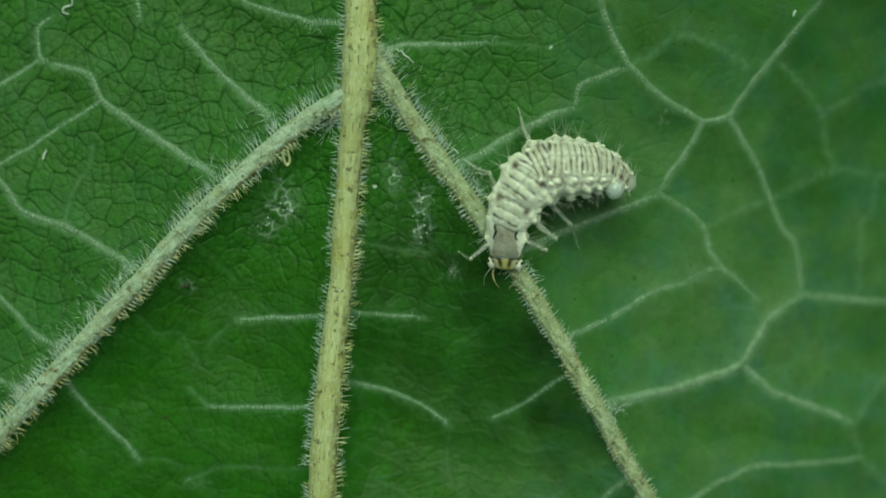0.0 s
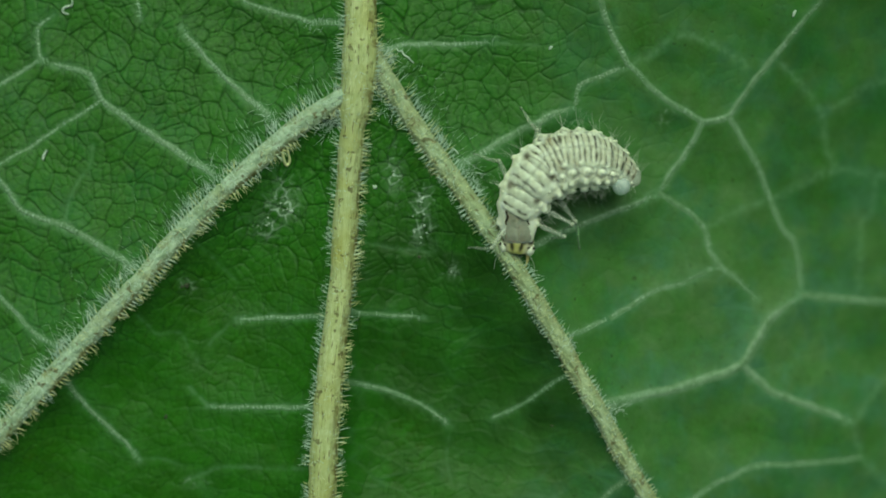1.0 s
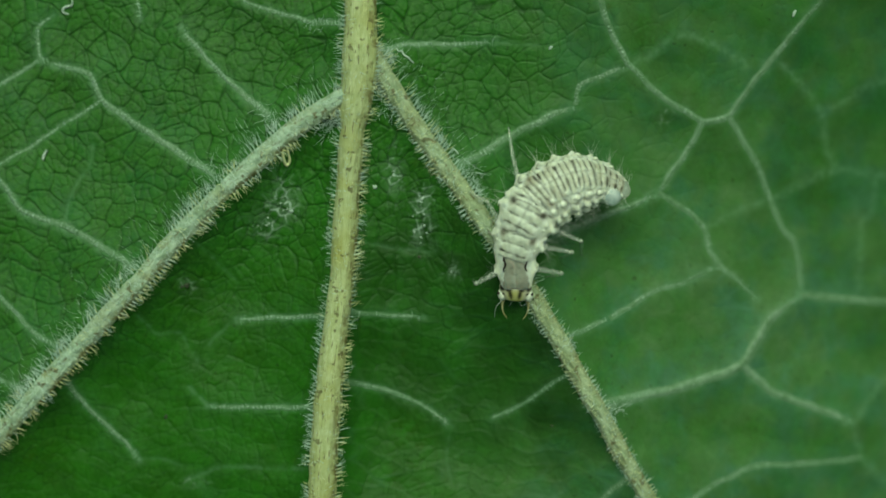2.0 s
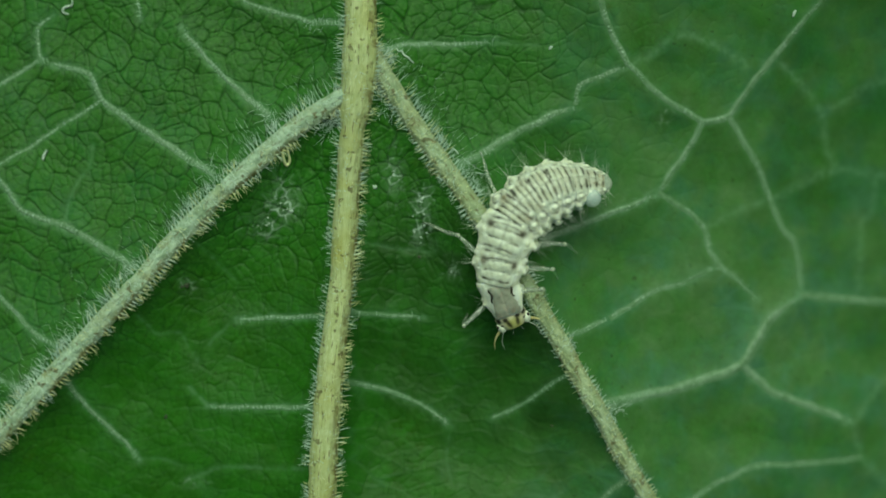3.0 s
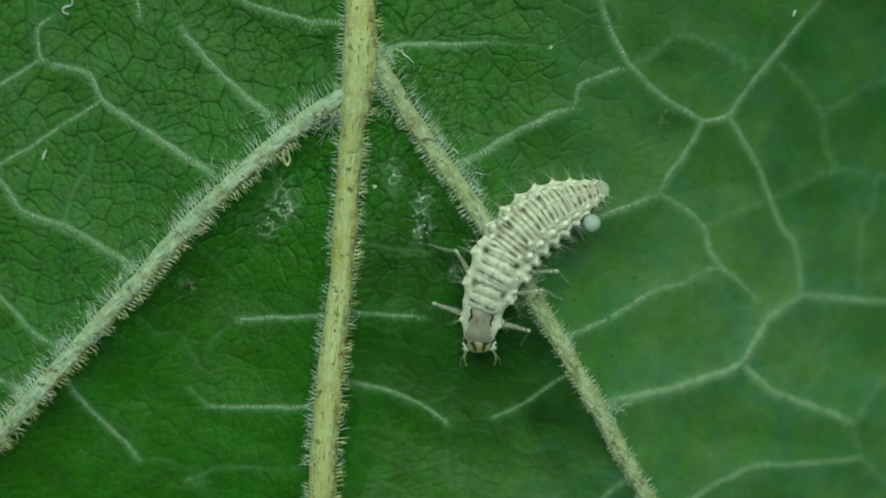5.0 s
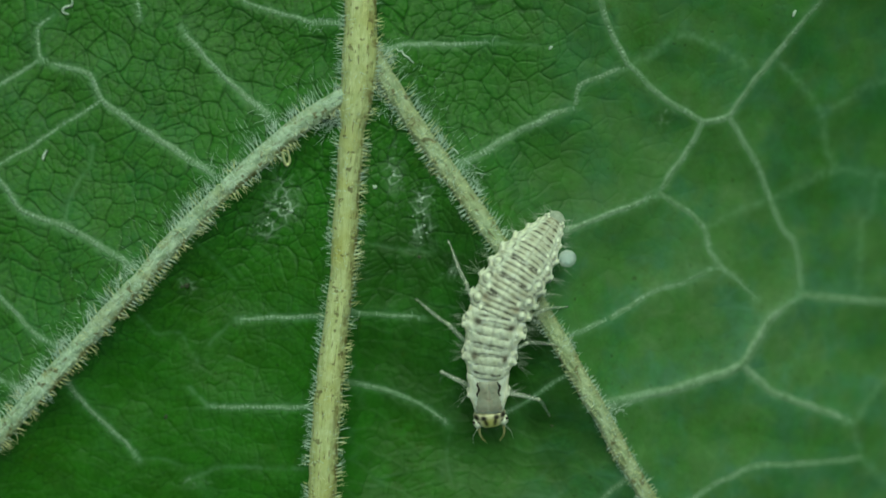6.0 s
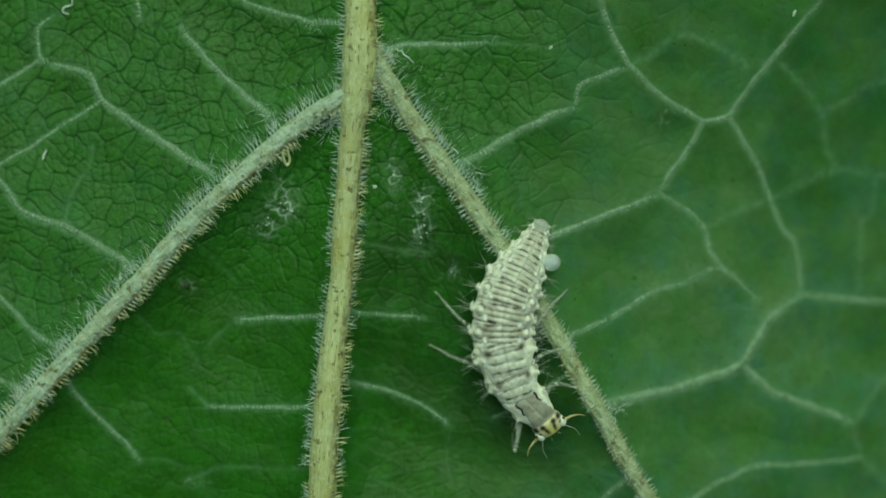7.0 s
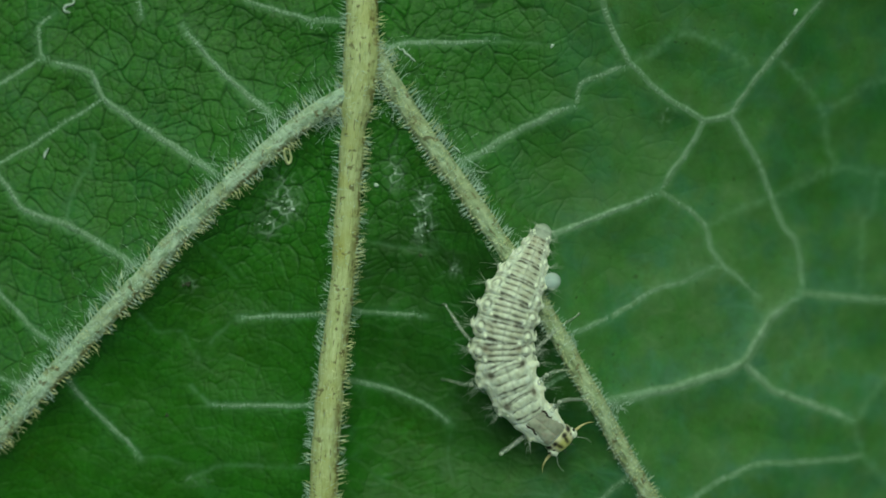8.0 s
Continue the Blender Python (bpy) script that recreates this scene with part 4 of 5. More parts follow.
def build_ring(order, kind, u0, u1, folds, larva):
    P, values, w, L = ring_shape(u0, u1, folds, order)
    ring = part(kind, loft(kind, P, values), TAIL if order > 9 else LARVA, larva,
                "cream ring with a grey back plate" if order == 0 else "pale translucent tail tip" if order > 9 else "cream ring with dark cross folds")
    rng = np.random.default_rng(70 + order)
    roots, ways, lengths = [], [], []
    n, m = P.shape[:2]
    for s in (-1, 1):
        big = (0.06, 0.085, 0.09, 0.08, 0.08, 0.08, 0.08, 0.075, 0.065, 0.05, 0.04, 0.03)[order]
        spots = [(0.42, 1.33, big, 1.0)]
        if order < 11:
            spots.append((0.5, 1.90, big * 1.5, 0.6))
        if 2 < order < 11:
            spots += [(0.5, 0.92, 0.078 if order < 9 else 0.05, 0.6), (0.09, 0.64, 0.060 if order < 9 else 0.04, 0.4)]
        if order in (1, 2):
            spots += [(0.80, 1.27, 0.06, 0.7), (0.30, 0.98, 0.045, 0.5)]
        for at, th, r, tall in spots:
            i, j = int(round((at + 0.17) / 1.34 * (n - 1))), int(round((s * th + math.pi) / (2 * math.pi) * m)) % m
            p, turn = P[i, j], th if th < 1.2 else 1.25 if th < 1.6 else 1.8
            t = part("tubercle", knob(r, 0.62 if th > 1.2 else 0.78, 100 + order * 7 + int(10 * th)), TUBERCLE, ring, "pale wart with bristles")
            t.matrix_basis = pose(*(p * MM), -s * math.degrees(turn))
            for _ in range(7 if 1.2 < th < 1.6 else 4 if th > 1.6 else 2 if r > 0.06 else 0):
                way = np.array([rng.normal(0, 0.45), s * math.sin(turn) * rng.uniform(0.6, 1.2), math.cos(turn) + rng.normal(0.15, 0.4)])
                way /= np.linalg.norm(way)
                roots.append(p + way * r * 0.4), ways.append(way), lengths.append(rng.uniform(0.40, 0.85) * (0.5 + 0.5 * tall) * (0.5 + 0.5 * w))
    tagged(part("bristles", hairs("bristles", roots, ways, np.array(lengths), 0.0042, rng.normal(0, 0.15, len(roots)), rng), BRISTLE, ring), kind="stuff")
    if order == 0:
        n, m = 26, 30
        f, v = np.linspace(-0.12, 0.98, n)[:, None], np.linspace(-1, 1, m)[None]
        wid = np.interp(u0 + (u1 - u0) * f, *WIDE)
        half = np.interp(f, (-0.12, 0.2, 0.45, 0.7, 0.98), (0.44, 0.42, 0.38, 0.37, 0.33)) + 0.012 * np.sin(31 * f)
        y = v * half
        z = 0.66 * 0.97 * wid * np.maximum(1 - (np.abs(y) / wid) ** (2 / 0.72), 0.01) ** 0.36 + 0.045 * (1 - v ** 6) * (1 - np.abs(2 * (f + 0.12) / 1.10 - 1) ** 10)
        z = z - 0.020 * np.exp(-(v / 0.10) ** 2) + 0.008 * np.cos(9 * v) * np.cos(13 * f)
        blot = 0.75 * np.exp(-((f - 0.34 - 0.25 * np.abs(v)) / 0.035) ** 2) * np.exp(-((np.abs(v) - 0.2) / 0.25) ** 2) + 0.55 * np.exp(-((f + 0.02) / 0.07) ** 2) + 0.6 * np.exp(-((f - 0.62 + 0.1 * np.abs(v)) / 0.05) ** 2) * np.exp(-((np.abs(v) - 0.35) / 0.22) ** 2)
        part("back_plate", loft("back_plate", np.stack([L * (0.5 - f) + 0 * v, y, z], -1), {"blot": blot + 0 * v}, wrap=False), PLATE, ring, "grey-brown back plate")
        for s in (-1, 1):
            rise, u = np.linspace(0.46, 0.97, 12), np.linspace(0, 1, 12)
            yy = s * (0.375 + 0.035 * np.sin(17 * rise + s) - 0.03 * u)
            ww = np.interp(u0 + (u1 - u0) * rise, *WIDE)
            zz = 0.66 * 0.97 * ww * (1 - (np.abs(yy) / ww) ** (2 / 0.72)) ** 0.36 + 0.012
            line = np.column_stack([L * (0.5 - rise), yy, zz])
            part("marking", tube("marking", line, 0.020 + 0.030 * np.sin(math.pi * np.clip(u, 0.05, 0.95)) * (0.75 + 0.25 * np.sin(19 * u + s)), 7), DARK, ring, "dark ragged bar")
    return ring


JAWS = {}


def build_head(larva):
    n, m = 44, 64
    f, th = np.linspace(0, 1, n), np.linspace(-math.pi, math.pi, m, endpoint=False)
    F, T = np.meshgrid(f, th, indexing="ij")
    w = np.interp(f, (0, 0.06, 0.2, 0.45, 0.75, 0.92, 1), (0.15, 0.36, 0.46, 0.54, 0.57, 0.52, 0.24))[:, None]
    P = np.stack([0.34 - 0.70 * F, w * np.sin(T), 0.62 * w * np.cos(T) * (1 - 0.25 * (1 - F))], -1)
    y, top = P[..., 1], np.cos(T) > 0.05
    stripe = np.zeros(F.shape)
    for s in (-1, 1):
        # long bars down the face, their broad hind ends, and blots at the hind corners
        for cx, cy, lx, ly, lean in ((0.50, 0.16, 0.32, 0.066, 0.10), (0.78, 0.22, 0.16, 0.11, 0.0), (0.78, 0.46, 0.17, 0.10, 0.0), (0.46, 0.42, 0.08, 0.055, 0.0)):
            d = np.hypot((F - cx) / lx, (y - s * (cy + lean * (F - cx))) / ly)
            stripe = np.maximum(stripe, np.exp(-d ** 4) * top)
    dusk = np.maximum(1 / (1 + np.exp((0.27 - np.abs(y)) / 0.03)), 0.8 / (1 + np.exp((0.72 - F) / 0.04)))
    head = part("head", loft("head", P, {"stripe": stripe, "dusk": dusk}), HEAD, larva, "yellow head with black marks")
    for s in (-1, 1):
        jaw = curve_points([(-0.05, s * -0.03, 0), (0.20, s * 0.05, -0.01), (0.48, s * 0.07, -0.03), (0.72, s * 0.02, -0.05), (0.94, s * -0.11, -0.07)], 0.04)
        JAWS[s] = part("jaw", tube("jaw", jaw, np.interp(np.linspace(0, 1, len(jaw)), (0, 0.25, 0.6, 1), (0.11, 0.060, 0.028, 0.008)), 8), JAW, head, "curved sickle jaw")
        feeler = curve_points([(0.20, s * 0.40, 0.08), (0.38, s * 0.54, 0.14), (0.66, s * 0.68, 0.10), (1.02, s * 0.70, 0.02)], 0.05)
        part("antenna", tube("antenna", feeler, np.linspace(0.013, 0.005, len(feeler)), 6), BRISTLE, head, "thin pale antenna")
        palp = curve_points([(0.28, s * 0.10, -0.05), (0.46, s * 0.14, -0.08), (0.64, s * 0.22, -0.12)], 0.05)
        part("palp", tube("palp", palp, np.linspace(0.03, 0.01, len(palp)), 6), LEG, head)
        eye = part("eye", blob("eye", (0.065, 0.055, 0.055), 3, 0.03, 8, 10), DARK, head, "small black eye")
        eye.location = (0.04 * MM, s * 0.57 * MM, 0.09 * MM)
        cheek = part("cheek", blob("cheek", (0.24, 0.17, 0.16), 4, 0.05, 8, 12), TUBERCLE, head)
        cheek.location = (0.12 * MM, s * 0.45 * MM, 0.01 * MM)
    return head


THIGH, SHIN = 1.45, 1.70


def build_leg(larva):
    rng = np.random.default_rng(9)
    f = np.linspace(0, 1, 20)
    line = np.column_stack([THIGH * f, 0 * f, 0.06 * np.sin(math.pi * f)])
    leg = part("leg", tube("leg", line, np.interp(f, (0, 0.15, 0.55, 0.9, 1), (0.075, 0.098, 0.092, 0.070, 0.056)), 14), LEG, larva, "glassy pale leg with fine bristles")
    # shin, then the thin foot with its pad
    line = np.column_stack([SHIN * f, 0.03 * np.sin(5 * f), -0.05 * np.sin(math.pi * f)])
    shin = part("shin", tube("shin", line, np.interp(f, (0, 0.08, 0.3, 0.66, 0.72, 0.76, 0.92, 0.96, 1), (0.055, 0.074, 0.070, 0.058, 0.052, 0.034, 0.028, 0.046, 0.036)), 14), LEG, leg)
    shin.location = (THIGH * MM, 0, 0)
    knee = part("knee", blob("knee", (0.075, 0.070, 0.070), 5, 0.12, 8, 12), JOINT, leg)
    knee.location = (THIGH * MM, 0, 0.01 * MM)
    for ob, length in ((leg, THIGH), (shin, SHIN)):
        k = 12
        roots = np.column_stack([rng.uniform(0.2, 0.95, k) * length, 0 * np.arange(k), 0 * np.arange(k)])
        ways = np.column_stack([rng.uniform(0.2, 0.9, k), rng.normal(0, 0.8, k), rng.normal(0.3, 0.8, k)])
        if ob is leg:
            tagged(part("bristles", hairs("bristles", roots, ways, rng.uniform(0.10, 0.22, k), 0.0038, rng.normal(0, 0.1, k), rng), BRISTLE, ob), kind="stuff")
    return leg, shin


LARVA_THING = tagged(new("larva"), "cream brown-striped insect larva with bristly knobs crawling on the leaf", "insect larva")
HEAD_PART = build_head(LARVA_THING)
RING_PARTS = [build_ring(i, *r, LARVA_THING) for i, r in enumerate(RINGS)]
LEG_PARTS = {(k, s): build_leg(LARVA_THING) for k in range(3) for s in (-1, 1)}
DROPLET = part("droplet", blob("droplet", (0.31, 0.31, 0.29), 12, 0.015, 16, 24), PEARL, LARVA_THING, "pearly round droplet stuck to the tail")

# ---- specks on the leaf ----


def thread(name, label, line, radius, material=CRUST):
    p = curve_points(line, 0.05)
    z = leaf_z(p[:, 0], p[:, 1]) + radius + (p[:, 2] if p.shape[1] > 2 else 0)
    f = np.linspace(0, 1, len(p))
    ob = new(name, tube(name, np.column_stack([p[:, :2], z]), radius * (0.5 + 0.5 * np.sin(math.pi * np.clip(f, 0.08, 0.92))), 7))
    ob.data.materials.append(material)
    return tagged(ob, label, "debris")


def flake(at, size, seed, material=CRUST, label="tiny white crust flake on the leaf"):
    x, y = at
    ob = new("crust_flake", blob("crust_flake", (size, size * 0.6, size * 0.30), seed, 0.45, 8, 12))
    ob.data.materials.append(material)
    ob.matrix_world = pose(x * MM, y * MM, (float(leaf_z(x, y)) + 0.12 * size) * MM, 0, 0, 37.0 * seed)
    return tagged(ob, label, "debris", "crust flakes on the leaf")


thread("shed_thread", "short curled white thread lying on the leaf", [(-13.23, 8.9), (-13.24, 8.7), (-13.51, 8.62), (-13.57, 8.46), (-13.37, 8.38)], 0.045)
thread("shed_thread", "short curled white thread lying on the leaf", [(-14.12, 3.53), (-14.24, 3.33), (-14.26, 3.17)], 0.05)
thread("shed_thread", "thin white thread beside the midrib", [(-1.62, 7.02), (-1.55, 6.90), (-1.44, 6.92), (-1.36, 6.78), (-1.24, 6.72), (-1.15, 6.62), (-1.02, 6.52)], 0.036)
thread("shed_thread", "thin white thread lying on the leaf", [(0.32, 3.53), (0.47, 3.42), (0.55, 3.3)], 0.03)
thread("shed_skin", "looped yellowish shed skin hanging on the vein", [(-5.59, 3.58), (-5.58, 3.26), (-5.49, 2.94), (-5.37, 3.1), (-5.41, 3.43)], 0.055, HAIR_TAN)
for i, at in enumerate([(3.78, 7.07), (12.44, 8.35), (-11.28, -1.03), (-2.41, 2.19), (-5.37, 1.34), (-0.72, 1.78), (-0.66, 0.86), (-1.02, 0.62), (-0.78, 0.42), (-5.74, 1.62)]):
    flake(at, (0.09, 0.10, 0.10, 0.09, 0.07, 0.07, 0.05, 0.05, 0.04, 0.04)[i], i + 1)
CRUST_LINES = [[(-0.72, 1.78), (-0.84, 1.46), (-0.64, 1.26), (-0.58, 1.02), (-0.72, 0.86), (-0.62, 0.58), (-0.78, 0.18)], [(-0.84, 1.32), (-0.98, 0.98), (-0.92, 0.72), (-1.04, 0.42)],
               [(-5.38, 2.12), (-5.58, 1.78), (-5.72, 1.5), (-5.53, 1.34), (-5.32, 1.3)], [(-6.29, 1.12), (-6.09, 0.98), (-6.46, 0.72), (-6.79, 0.86)], [(-1.87, 2.81), (-1.64, 2.46), (-1.44, 2.12)], [(0.12, -0.58), (0.32, -0.78)]]
scatter = np.random.default_rng(31)
for k, line in enumerate(CRUST_LINES):
    for at in curve_points(line, 0.11):
        if scatter.random() < 0.30:
            flake(tuple(at + scatter.normal(0, 0.05, 2)), scatter.uniform(0.02, 0.05), int(scatter.integers(1, 900)))
for i, at in enumerate([(-9.12, -1.29), (-10, -6.05), (-9.27, -1.34), (-0.84, -0.28), (3.93, -6.36)]):
    flake(at, (0.12, 0.08, 0.06, 0.07, 0.06)[i], i + 20, SOOT, "dark speck of dirt on the leaf")

# ---- what moves ----
RIDE = np.array([1.25, 1.48, 1.66, 1.76, 1.70, 1.25, 0.62])  # body axis above the leaf's large form at the stations

LIFT = np.array([0, 0, 0, 0.03, 0.15, 0.5, 1.1])  # how much higher the hind body is held at first


def spine_curve(points):
    """A function of the station, through the seven stations."""
    p = np.vstack([2 * points[0] - points[1], points, 2 * points[-1] - points[-2]])

    def at(u):
        k = min(int(max(u, 0)), 5)
        t = u - k
        a, b, c, d = p[k:k + 4]
        return 0.5 * (2 * b + (c - a) * t + (2 * a - 5 * b + 4 * c - d) * t ** 2 + (3 * b - a - 3 * c + d) * t ** 3)
    return at


def facing(origin, way, roll=0.0):
    """A pose with x along way and z as near upright as it can be."""
    x = Vector(way).normalized()
    y = Vector((0, 0, 1)).cross(x).normalized()
    z = x.cross(y)
    m = Matrix((x, y, z)).transposed().to_4x4()
    m.translation = Vector(origin) * MM
    return m @ pose(0, 0, 0, roll)


def motions():
    spines, drops, feet = [], [], {}

    def lifted(xy, floor, lift):
        """The same line of sight at a greater height."""
        return xy * ((HEIGHT - floor - lift) / (HEIGHT - floor))[:, None]

    def tail_up(t):
        """How far the hind body is held off the leaf, from 1 to 0."""
        return np.interp(t, (0, 3.0, 4.7, 5.8, 6.3), (1.0, 1.0, 0.8, 0.4, 0.0))

    def body(t, roll, *stations):
        p = np.array(stations, float)
        z, lift = droop(p[:, 0], p[:, 1]) - 0.3 * sag(p[:, 0], p[:, 1]) + RIDE, tail_up(t) * LIFT
        spines.append((t, roll, np.column_stack([lifted(p, z, lift), z + lift])))

    def steps(leg, side, *rows):
        feet[leg, side] = np.array(rows, float)

    # time, roll, then the seven stations from jaws to tail
    body(0.0, 25, (2.14, -0.67), (2.16, -0.08), (2.19, 0.95), (3.2, 2.62), (4.28, 2.77), (5.62, 2.77), (6.78, 2.23))
    body(0.3, 25, (2.45, -1), (2.32, 0.02), (2.31, 1.22), (3.3, 2.78), (4.33, 2.96), (5.71, 2.87), (6.88, 2.33))
    body(0.6, 25, (2.47, -0.88), (2.34, 0.29), (2.25, 1.41), (3.3, 2.78), (4.37, 3.02), (5.71, 2.96), (6.88, 2.33))
    body(1.0, 27, (2.53, -0.18), (2.6, 0.51), (2.58, 1.42), (3.55, 2.82), (4.76, 3.08), (5.91, 2.93), (6.94, 2.39))
    body(1.3, 27, (2.61, -0.47), (2.66, 0.18), (2.6, 1.18), (3.59, 2.76), (4.72, 3.02), (5.97, 3.01), (6.94, 2.33))
    body(1.5, 29, (2.77, -0.73), (2.69, -0.18), (2.68, 0.89), (3.49, 2.62), (4.57, 2.96), (5.91, 3.06), (6.94, 2.39))
    body(1.7, 25, (2.67, -1.16), (2.7, -0.61), (2.7, 0.45), (3.4, 2.05), (4.53, 2.58), (5.72, 2.67), (6.84, 2.13))
    body(2.8, 21, (2.4, -2.5), (2.15, -1.92), (1.77, -0.8), (2.37, 1.12), (3.35, 1.91), (4.62, 2.36), (5.91, 2.36))
    body(3.0, 20, (2.54, -2.7), (2.25, -2.12), (1.86, -1.05), (2.39, 0.95), (3.4, 1.86), (4.72, 2.28), (5.91, 2.32))
    body(3.5, 19, (2.64, -2.78), (2.33, -2.19), (1.9, -1.15), (2.33, 0.83), (3.35, 1.8), (4.63, 2.22), (5.95, 2.28))
    body(3.8, 18, (3.02, -2.94), (2.68, -2.35), (2.35, -1.36), (2.63, 0.7), (3.44, 1.72), (4.63, 2.22), (5.95, 2.28))
    body(4.0, 17, (3.02, -2.98), (2.66, -2.41), (2.33, -1.4), (2.59, 0.68), (3.44, 1.72), (4.63, 2.22), (5.97, 2.28))
    body(4.2, 18, (2.19, -3.04), (2.04, -2.49), (1.9, -1.44), (2.47, 0.6), (3.44, 1.61), (4.67, 2.07), (5.97, 2.22))
    body(4.5, 17, (2.3, -3.58), (2.14, -3.03), (2.06, -1.93), (2.59, 0.17), (3.41, 1.22), (4.59, 1.83), (5.95, 2.22))
    body(4.7, 16, (1.27, -3.39), (1.26, -2.93), (1.48, -1.69), (2.34, 0.02), (3.37, 1.08), (4.59, 1.74), (5.97, 2.22))
    body(5.8, 9, (1.76, -4.97), (1.66, -4.44), (1.64, -3.21), (2.05, -1.14), (2.82, -0.08), (3.94, 1), (4.94, 1.81))
    body(6.0, 5, (1.68, -6.15), (1.61, -5.65), (1.55, -4.21), (1.86, -2.17), (2.53, -0.91), (3.35, 0.22), (4.1, 1.25))
    body(6.2, 4, (2.68, -6.23), (2.27, -5.55), (2.08, -4.31), (2.05, -2.17), (2.53, -0.91), (3.35, 0.22), (3.94, 1.25))
    body(6.5, 0, (3.42, -6.75), (3, -6.05), (2.52, -4.95), (2.16, -2.94), (2.4, -1.43), (3.15, -0.18), (3.86, 1.17))
    body(6.8, 0, (4.02, -6.47), (3.5, -5.94), (2.78, -4.9), (2.12, -3), (2.4, -1.43), (3.15, -0.18), (3.86, 1.17))
    body(7.0, 0, (3.92, -6.48), (3.46, -5.84), (2.58, -4.91), (2, -3.09), (2.21, -1.63), (2.86, -0.37), (3.54, 1.01))
    body(7.4, 0, (4.22, -6.68), (3.79, -6.04), (2.84, -5.1), (2.12, -3.49), (2.25, -1.92), (2.86, -0.57), (3.54, 0.91))
    body(7.7, 0, (4.32, -6.78), (3.89, -6.14), (2.98, -5.31), (2.13, -3.69), (2.25, -2.11), (2.82, -0.72), (3.54, 0.85))
    body(8.0, 0, (4.26, -6.94), (3.84, -6.51), (2.88, -5.67), (1.97, -3.79), (2.19, -2.21), (2.82, -0.76), (3.56, 0.8))
    # where the pearly droplet sits, time by time
    drops = [(0, 5.94, 2.03), (0.6, 6.02, 2.3), (1.0, 6.18, 2.17), (1.5, 6.18, 2.27), (1.7, 6.12, 2.01), (2.8, 5.19, 1.77), (3.5, 5.09, 1.73), (4.0, 5.13, 1.62), (4.2, 5.21, 1.48), (4.5, 5.25, 1.15), (4.7, 5.29, 0.94), (5.8, 4.76, 0.47), (6.0, 4.3, -0.33), (6.2, 4.21, -0.27), (6.5, 4.05, -0.51), (7.0, 3.75, -0.47), (7.4, 3.75, -0.74), (7.7, 3.71, -0.86), (8.0, 3.71, -1.17)]
    # where each foot stands: leg (front to hind), side (-1 right, 1 left), then time and place
    steps(0, -1, (0, 0.52, -0.12), (0.4, 0.55, -0.02), (0.6, 0.75, 0.10), (0.8, 0.60, -0.30), (1.0, 0.88, 0.02), (1.5, 1.04, -0.28), (1.7, 1.08, -0.62), (2.8, 0.42, -1.68), (3.0, 0.85, -2.3), (3.5, 0.92, -2.34), (3.8, 1.5, -2.8), (4.0, 1.56, -2.8), (4.2, 0.68, -2.26), (4.5, 0.6, -2.8), (4.7, -0.35, -2.06), (5.8, -0.12, -4.15), (6.0, -0.08, -4.8), (6.2, 0.34, -5.56), (6.5, 1.5, -6.4), (6.8, 2.17, -6.7), (7.0, 2.49, -6.72), (7.4, 2.63, -6.98), (8.0, 2.44, -7.15))
    steps(1, -1, (0, 0.62, 3.11), (1.0, 1.08, 3.31), (1.5, 0.82, 3.05), (1.7, 0.82, 3.11), (2.8, -0.68, 0.92), (3.5, -0.68, 0.9), (4.0, -0.68, 0.86), (4.5, -0.64, 0.82), (4.7, -0.58, 0.82), (5.8, -0.3, -1.6), (6.0, -1.0, -1.8), (6.2, -0.85, -2.1), (6.5, -0.6, -3.2), (6.8, -0.4, -3.5), (7.0, -0.55, -3.45), (7.2, -0.4, -3.5), (7.4, 0.2, -4.75), (8.0, -0.1, -4.8))
    steps(2, -1, (0, 2.61, 5), (1.0, 2.71, 5), (1.7, 2.59, 5.1), (2.8, 1.32, 3.41), (3.5, 1.22, 3.35), (4.0, 1.22, 3.35), (4.7, 1.12, 3.25), (5.8, -0.02, 0.88), (6.2, -0.08, 0.72), (6.5, -0.32, -1.49), (7.0, -0.32, -1.53), (8.0, -0.36, -1.55))
    steps(0, 1, (0, 3.35, -0.35), (0.6, 3.35, -0.20), (1.0, 3.85, 0.35), (1.5, 3.97, -0.02), (1.7, 3.9, -0.4), (2.8, 3.65, -1.55), (3.5, 3.7, -2.1), (4.0, 4.1, -2.3), (4.2, 3.2, -3.1), (4.5, 3.5, -2.9), (4.7, 2.75, -3.2), (5.8, 3.74, -4.49), (6.0, 3.85, -5.96), (6.2, 4.36, -5.39), (6.5, 4.88, -5.18), (7.0, 4.93, -4.93), (7.4, 5.02, -5.04), (8.0, 5.1, -5.28))
    steps(1, 1, (0, 3.65, -0.02), (0.6, 3.6, 0.0), (1.0, 4.3, 0.66), (1.5, 4.5, 0.68), (1.7, 4.45, 0.3), (2.8, 4.05, -0.99), (3.5, 4.15, -1.09), (4.0, 4.56, -1.19), (4.5, 4.36, -1.49), (4.7, 4.36, -1.51), (5.8, 3.85, -2.8), (6.0, 3.99, -3.32), (6.5, 4.15, -3.53), (7.0, 4.36, -3.41), (7.4, 4.36, -4.01), (7.7, 4.46, -4.02), (8.0, 4.52, -4.22))
    steps(2, 1, (0, 4.86, 0.02), (1.5, 4.93, 0.02), (1.7, 4.91, 0.02), (2.8, 4.8, -0.12), (3.5, 4.76, -0.08), (4.0, 4.76, -0.08), (4.5, 4.87, -0.28), (4.7, 4.66, -0.99), (5.8, 4.36, -2), (6.0, 4.4, -2), (6.5, 4.35, -1.43), (7.4, 4.4, -1.39), (7.7, 4.72, -2.32), (8.0, 4.77, -2.3))
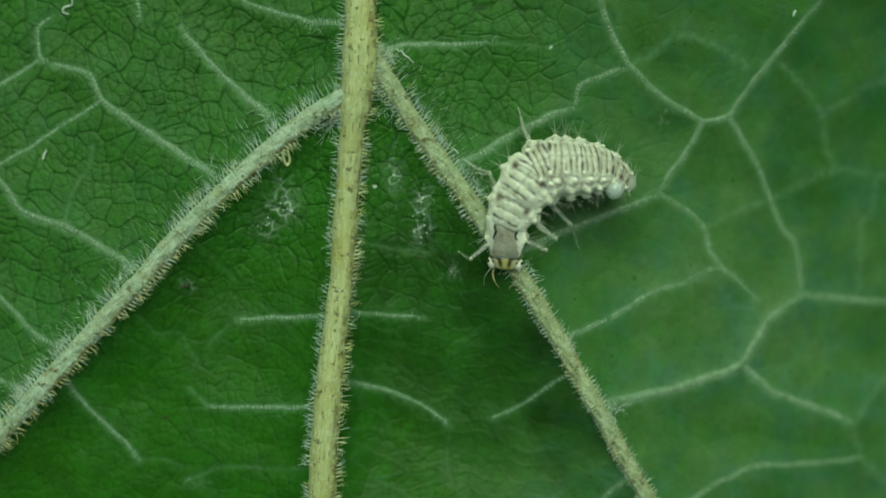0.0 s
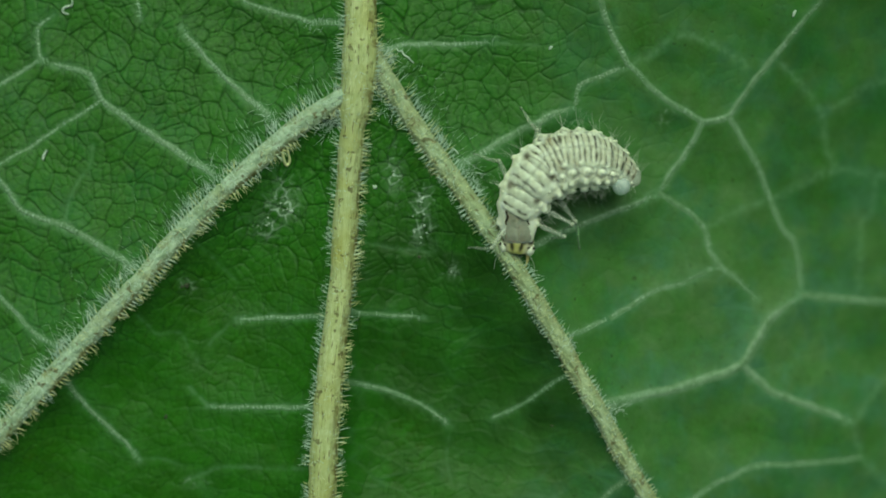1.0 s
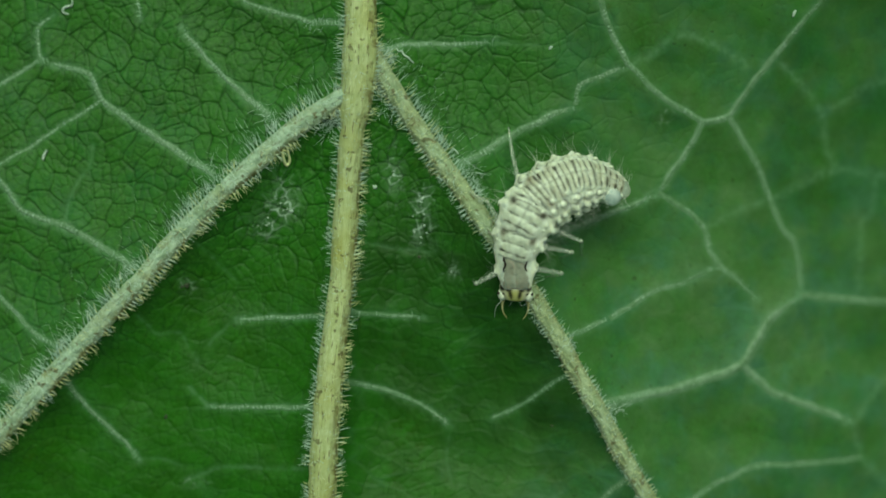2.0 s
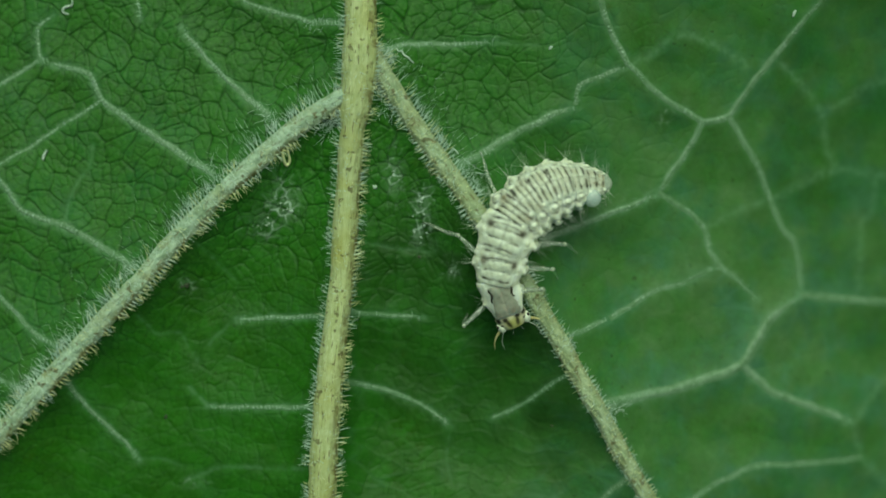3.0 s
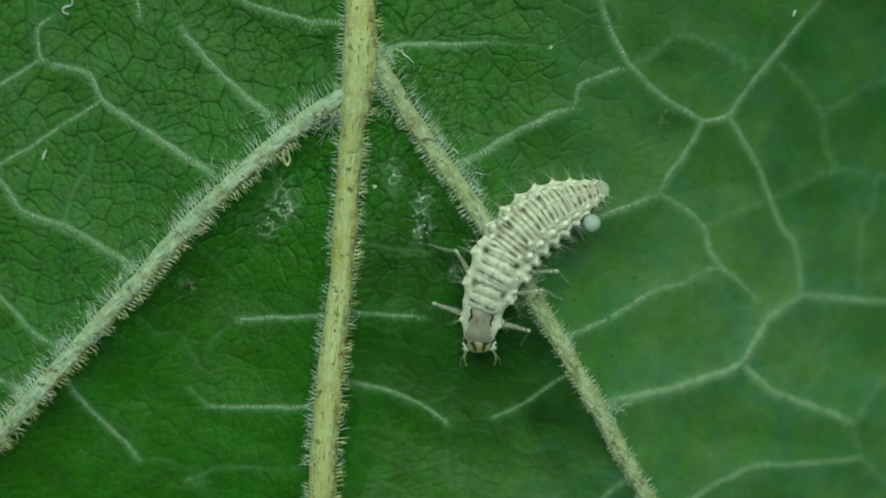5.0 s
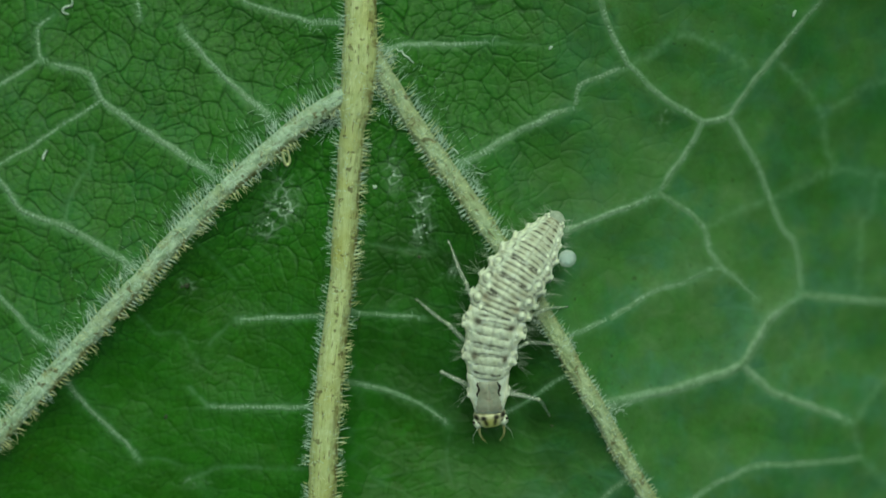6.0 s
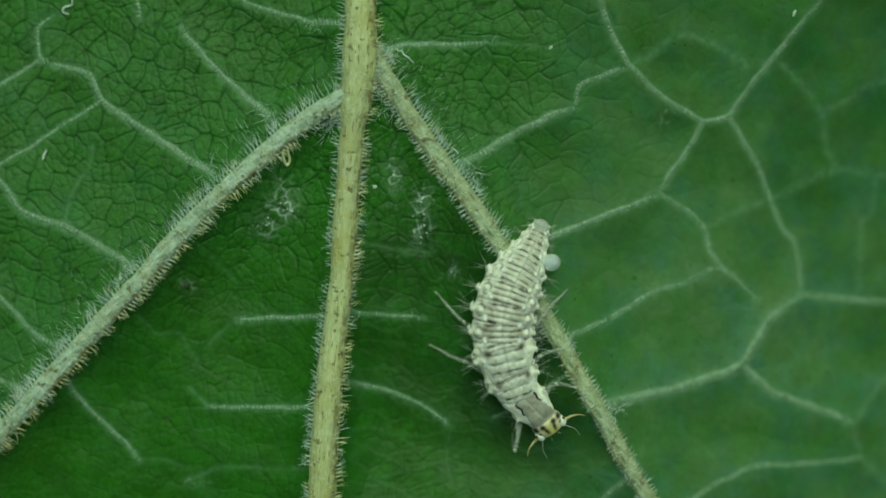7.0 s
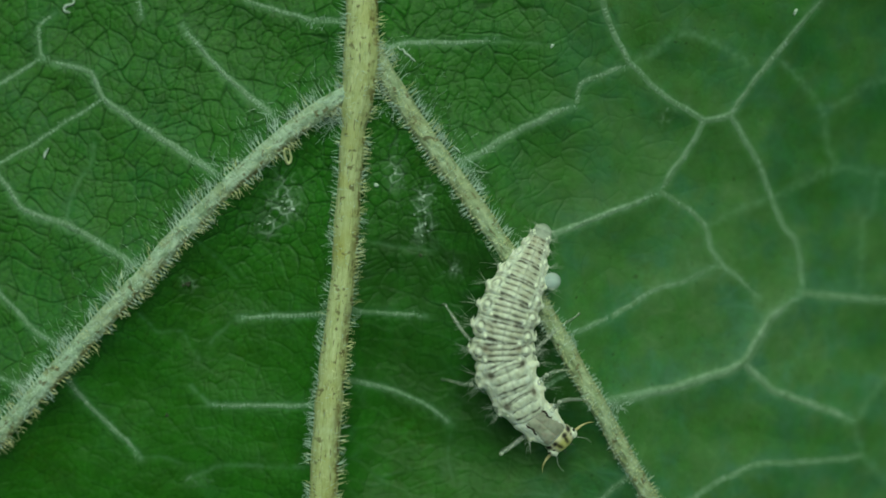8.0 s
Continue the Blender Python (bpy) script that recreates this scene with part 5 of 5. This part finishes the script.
    rows = {"larva": [], "head": [], "drop": []}
    for t, roll, p in spines:
        at = spine_curve(p)
        base = np.array([p[3, 0], p[3, 1], leaf_z(p[3, 0], p[3, 1])])
        rows["larva"].append((t, pose(*(base * MM))))
        rows["head"].append((t, facing((at(0.0) + at(1.0)) / 2 - base, at(0.02) - at(0.95), 0.25 * roll)))
        placed = []
        for k, (_, u0, u1, _) in enumerate(RINGS):
            m = facing((at(u0) + at(u1)) / 2 - base, at(u0) - at(u1), roll * (0.30, 0.40, 0.58, 0.78, 0.92, 1, 1, 1, 1, 0.9, 0.8, 0.7)[k])
            placed.append(m)
            rows.setdefault(("ring", k), []).append((t, m))
        d = [np.interp(t, [r[0] for r in drops], [r[i] for r in drops]) for i in (1, 2)]
        z = droop(d[0], d[1]) - 0.3 * sag(d[0], d[1]) + 1.5
        near = (HEIGHT - z - 0.6 * tail_up(t)) / (HEIGHT - z)
        rows["drop"].append((t, pose((near * d[0] - base[0]) * MM, (near * d[1] - base[1]) * MM, (z + 0.6 * tail_up(t) - base[2]) * MM)))
        for (k, s) in LEG_PARTS:
            w = np.interp((RINGS[k][1] + RINGS[k][2]) / 2, *WIDE)
            hip = np.array((placed[k] @ Vector((0.05 * MM, s * 0.50 * w * MM, -0.42 * w * MM)))) / MM
            g = feet[k, s]
            fx, fy = np.interp(t, g[:, 0], g[:, 1]), np.interp(t, g[:, 0], g[:, 2])
            foot = np.array([fx, fy, leaf_z(fx, fy) + 0.04]) - base
            reach = np.linalg.norm(foot - hip)
            way = (foot - hip) / reach
            reach = min(max(reach, 0.75), THIGH + SHIN - 0.02)
            bend = math.acos((THIGH ** 2 + reach ** 2 - SHIN ** 2) / (2 * THIGH * reach))
            lift = np.cross(np.cross(way, (0, 0, 1)), way)
            lift = lift / np.linalg.norm(lift) + 0.45 * np.array((*(p[6, :2] - p[3, :2]), 0)) / np.linalg.norm(p[6, :2] - p[3, :2])
            lift -= way * (lift @ way)
            lift /= np.linalg.norm(lift)
            knee = hip + THIGH * (way * math.cos(bend) + lift * math.sin(bend))
            a = facing(hip, knee - hip)
            b = facing(knee, hip + way * reach - knee)
            rows.setdefault(("leg", k, s), []).append((t, a))
            rows.setdefault(("shin", k, s), []).append((t, a.inverted() @ b))
    walk(LARVA_THING, rows["larva"])
    walk(HEAD_PART, rows["head"])
    walk(DROPLET, rows["drop"])
    # the jaws open and shut: time and degrees
    gape = np.array([(0, -14), (0.9, -14), (1.7, -18), (2.8, 40), (3.6, 42), (4.0, 36), (4.2, 14), (4.7, 8), (5.8, -10), (6.1, -10), (6.5, 35), (6.8, 62), (8.0, 68)], float)
    for s, jaw in JAWS.items():
        walk(jaw, [(t, pose(0.20 * MM, s * 0.38 * MM, -0.06 * MM, 0, 0, s * (8 + a))) for t, a in gape])
    for k, ring in enumerate(RING_PARTS):
        walk(ring, rows["ring", k])
    for (k, s), (leg, shin) in LEG_PARTS.items():
        walk(leg, rows["leg", k, s])
        walk(shin, rows["shin", k, s])


motions()
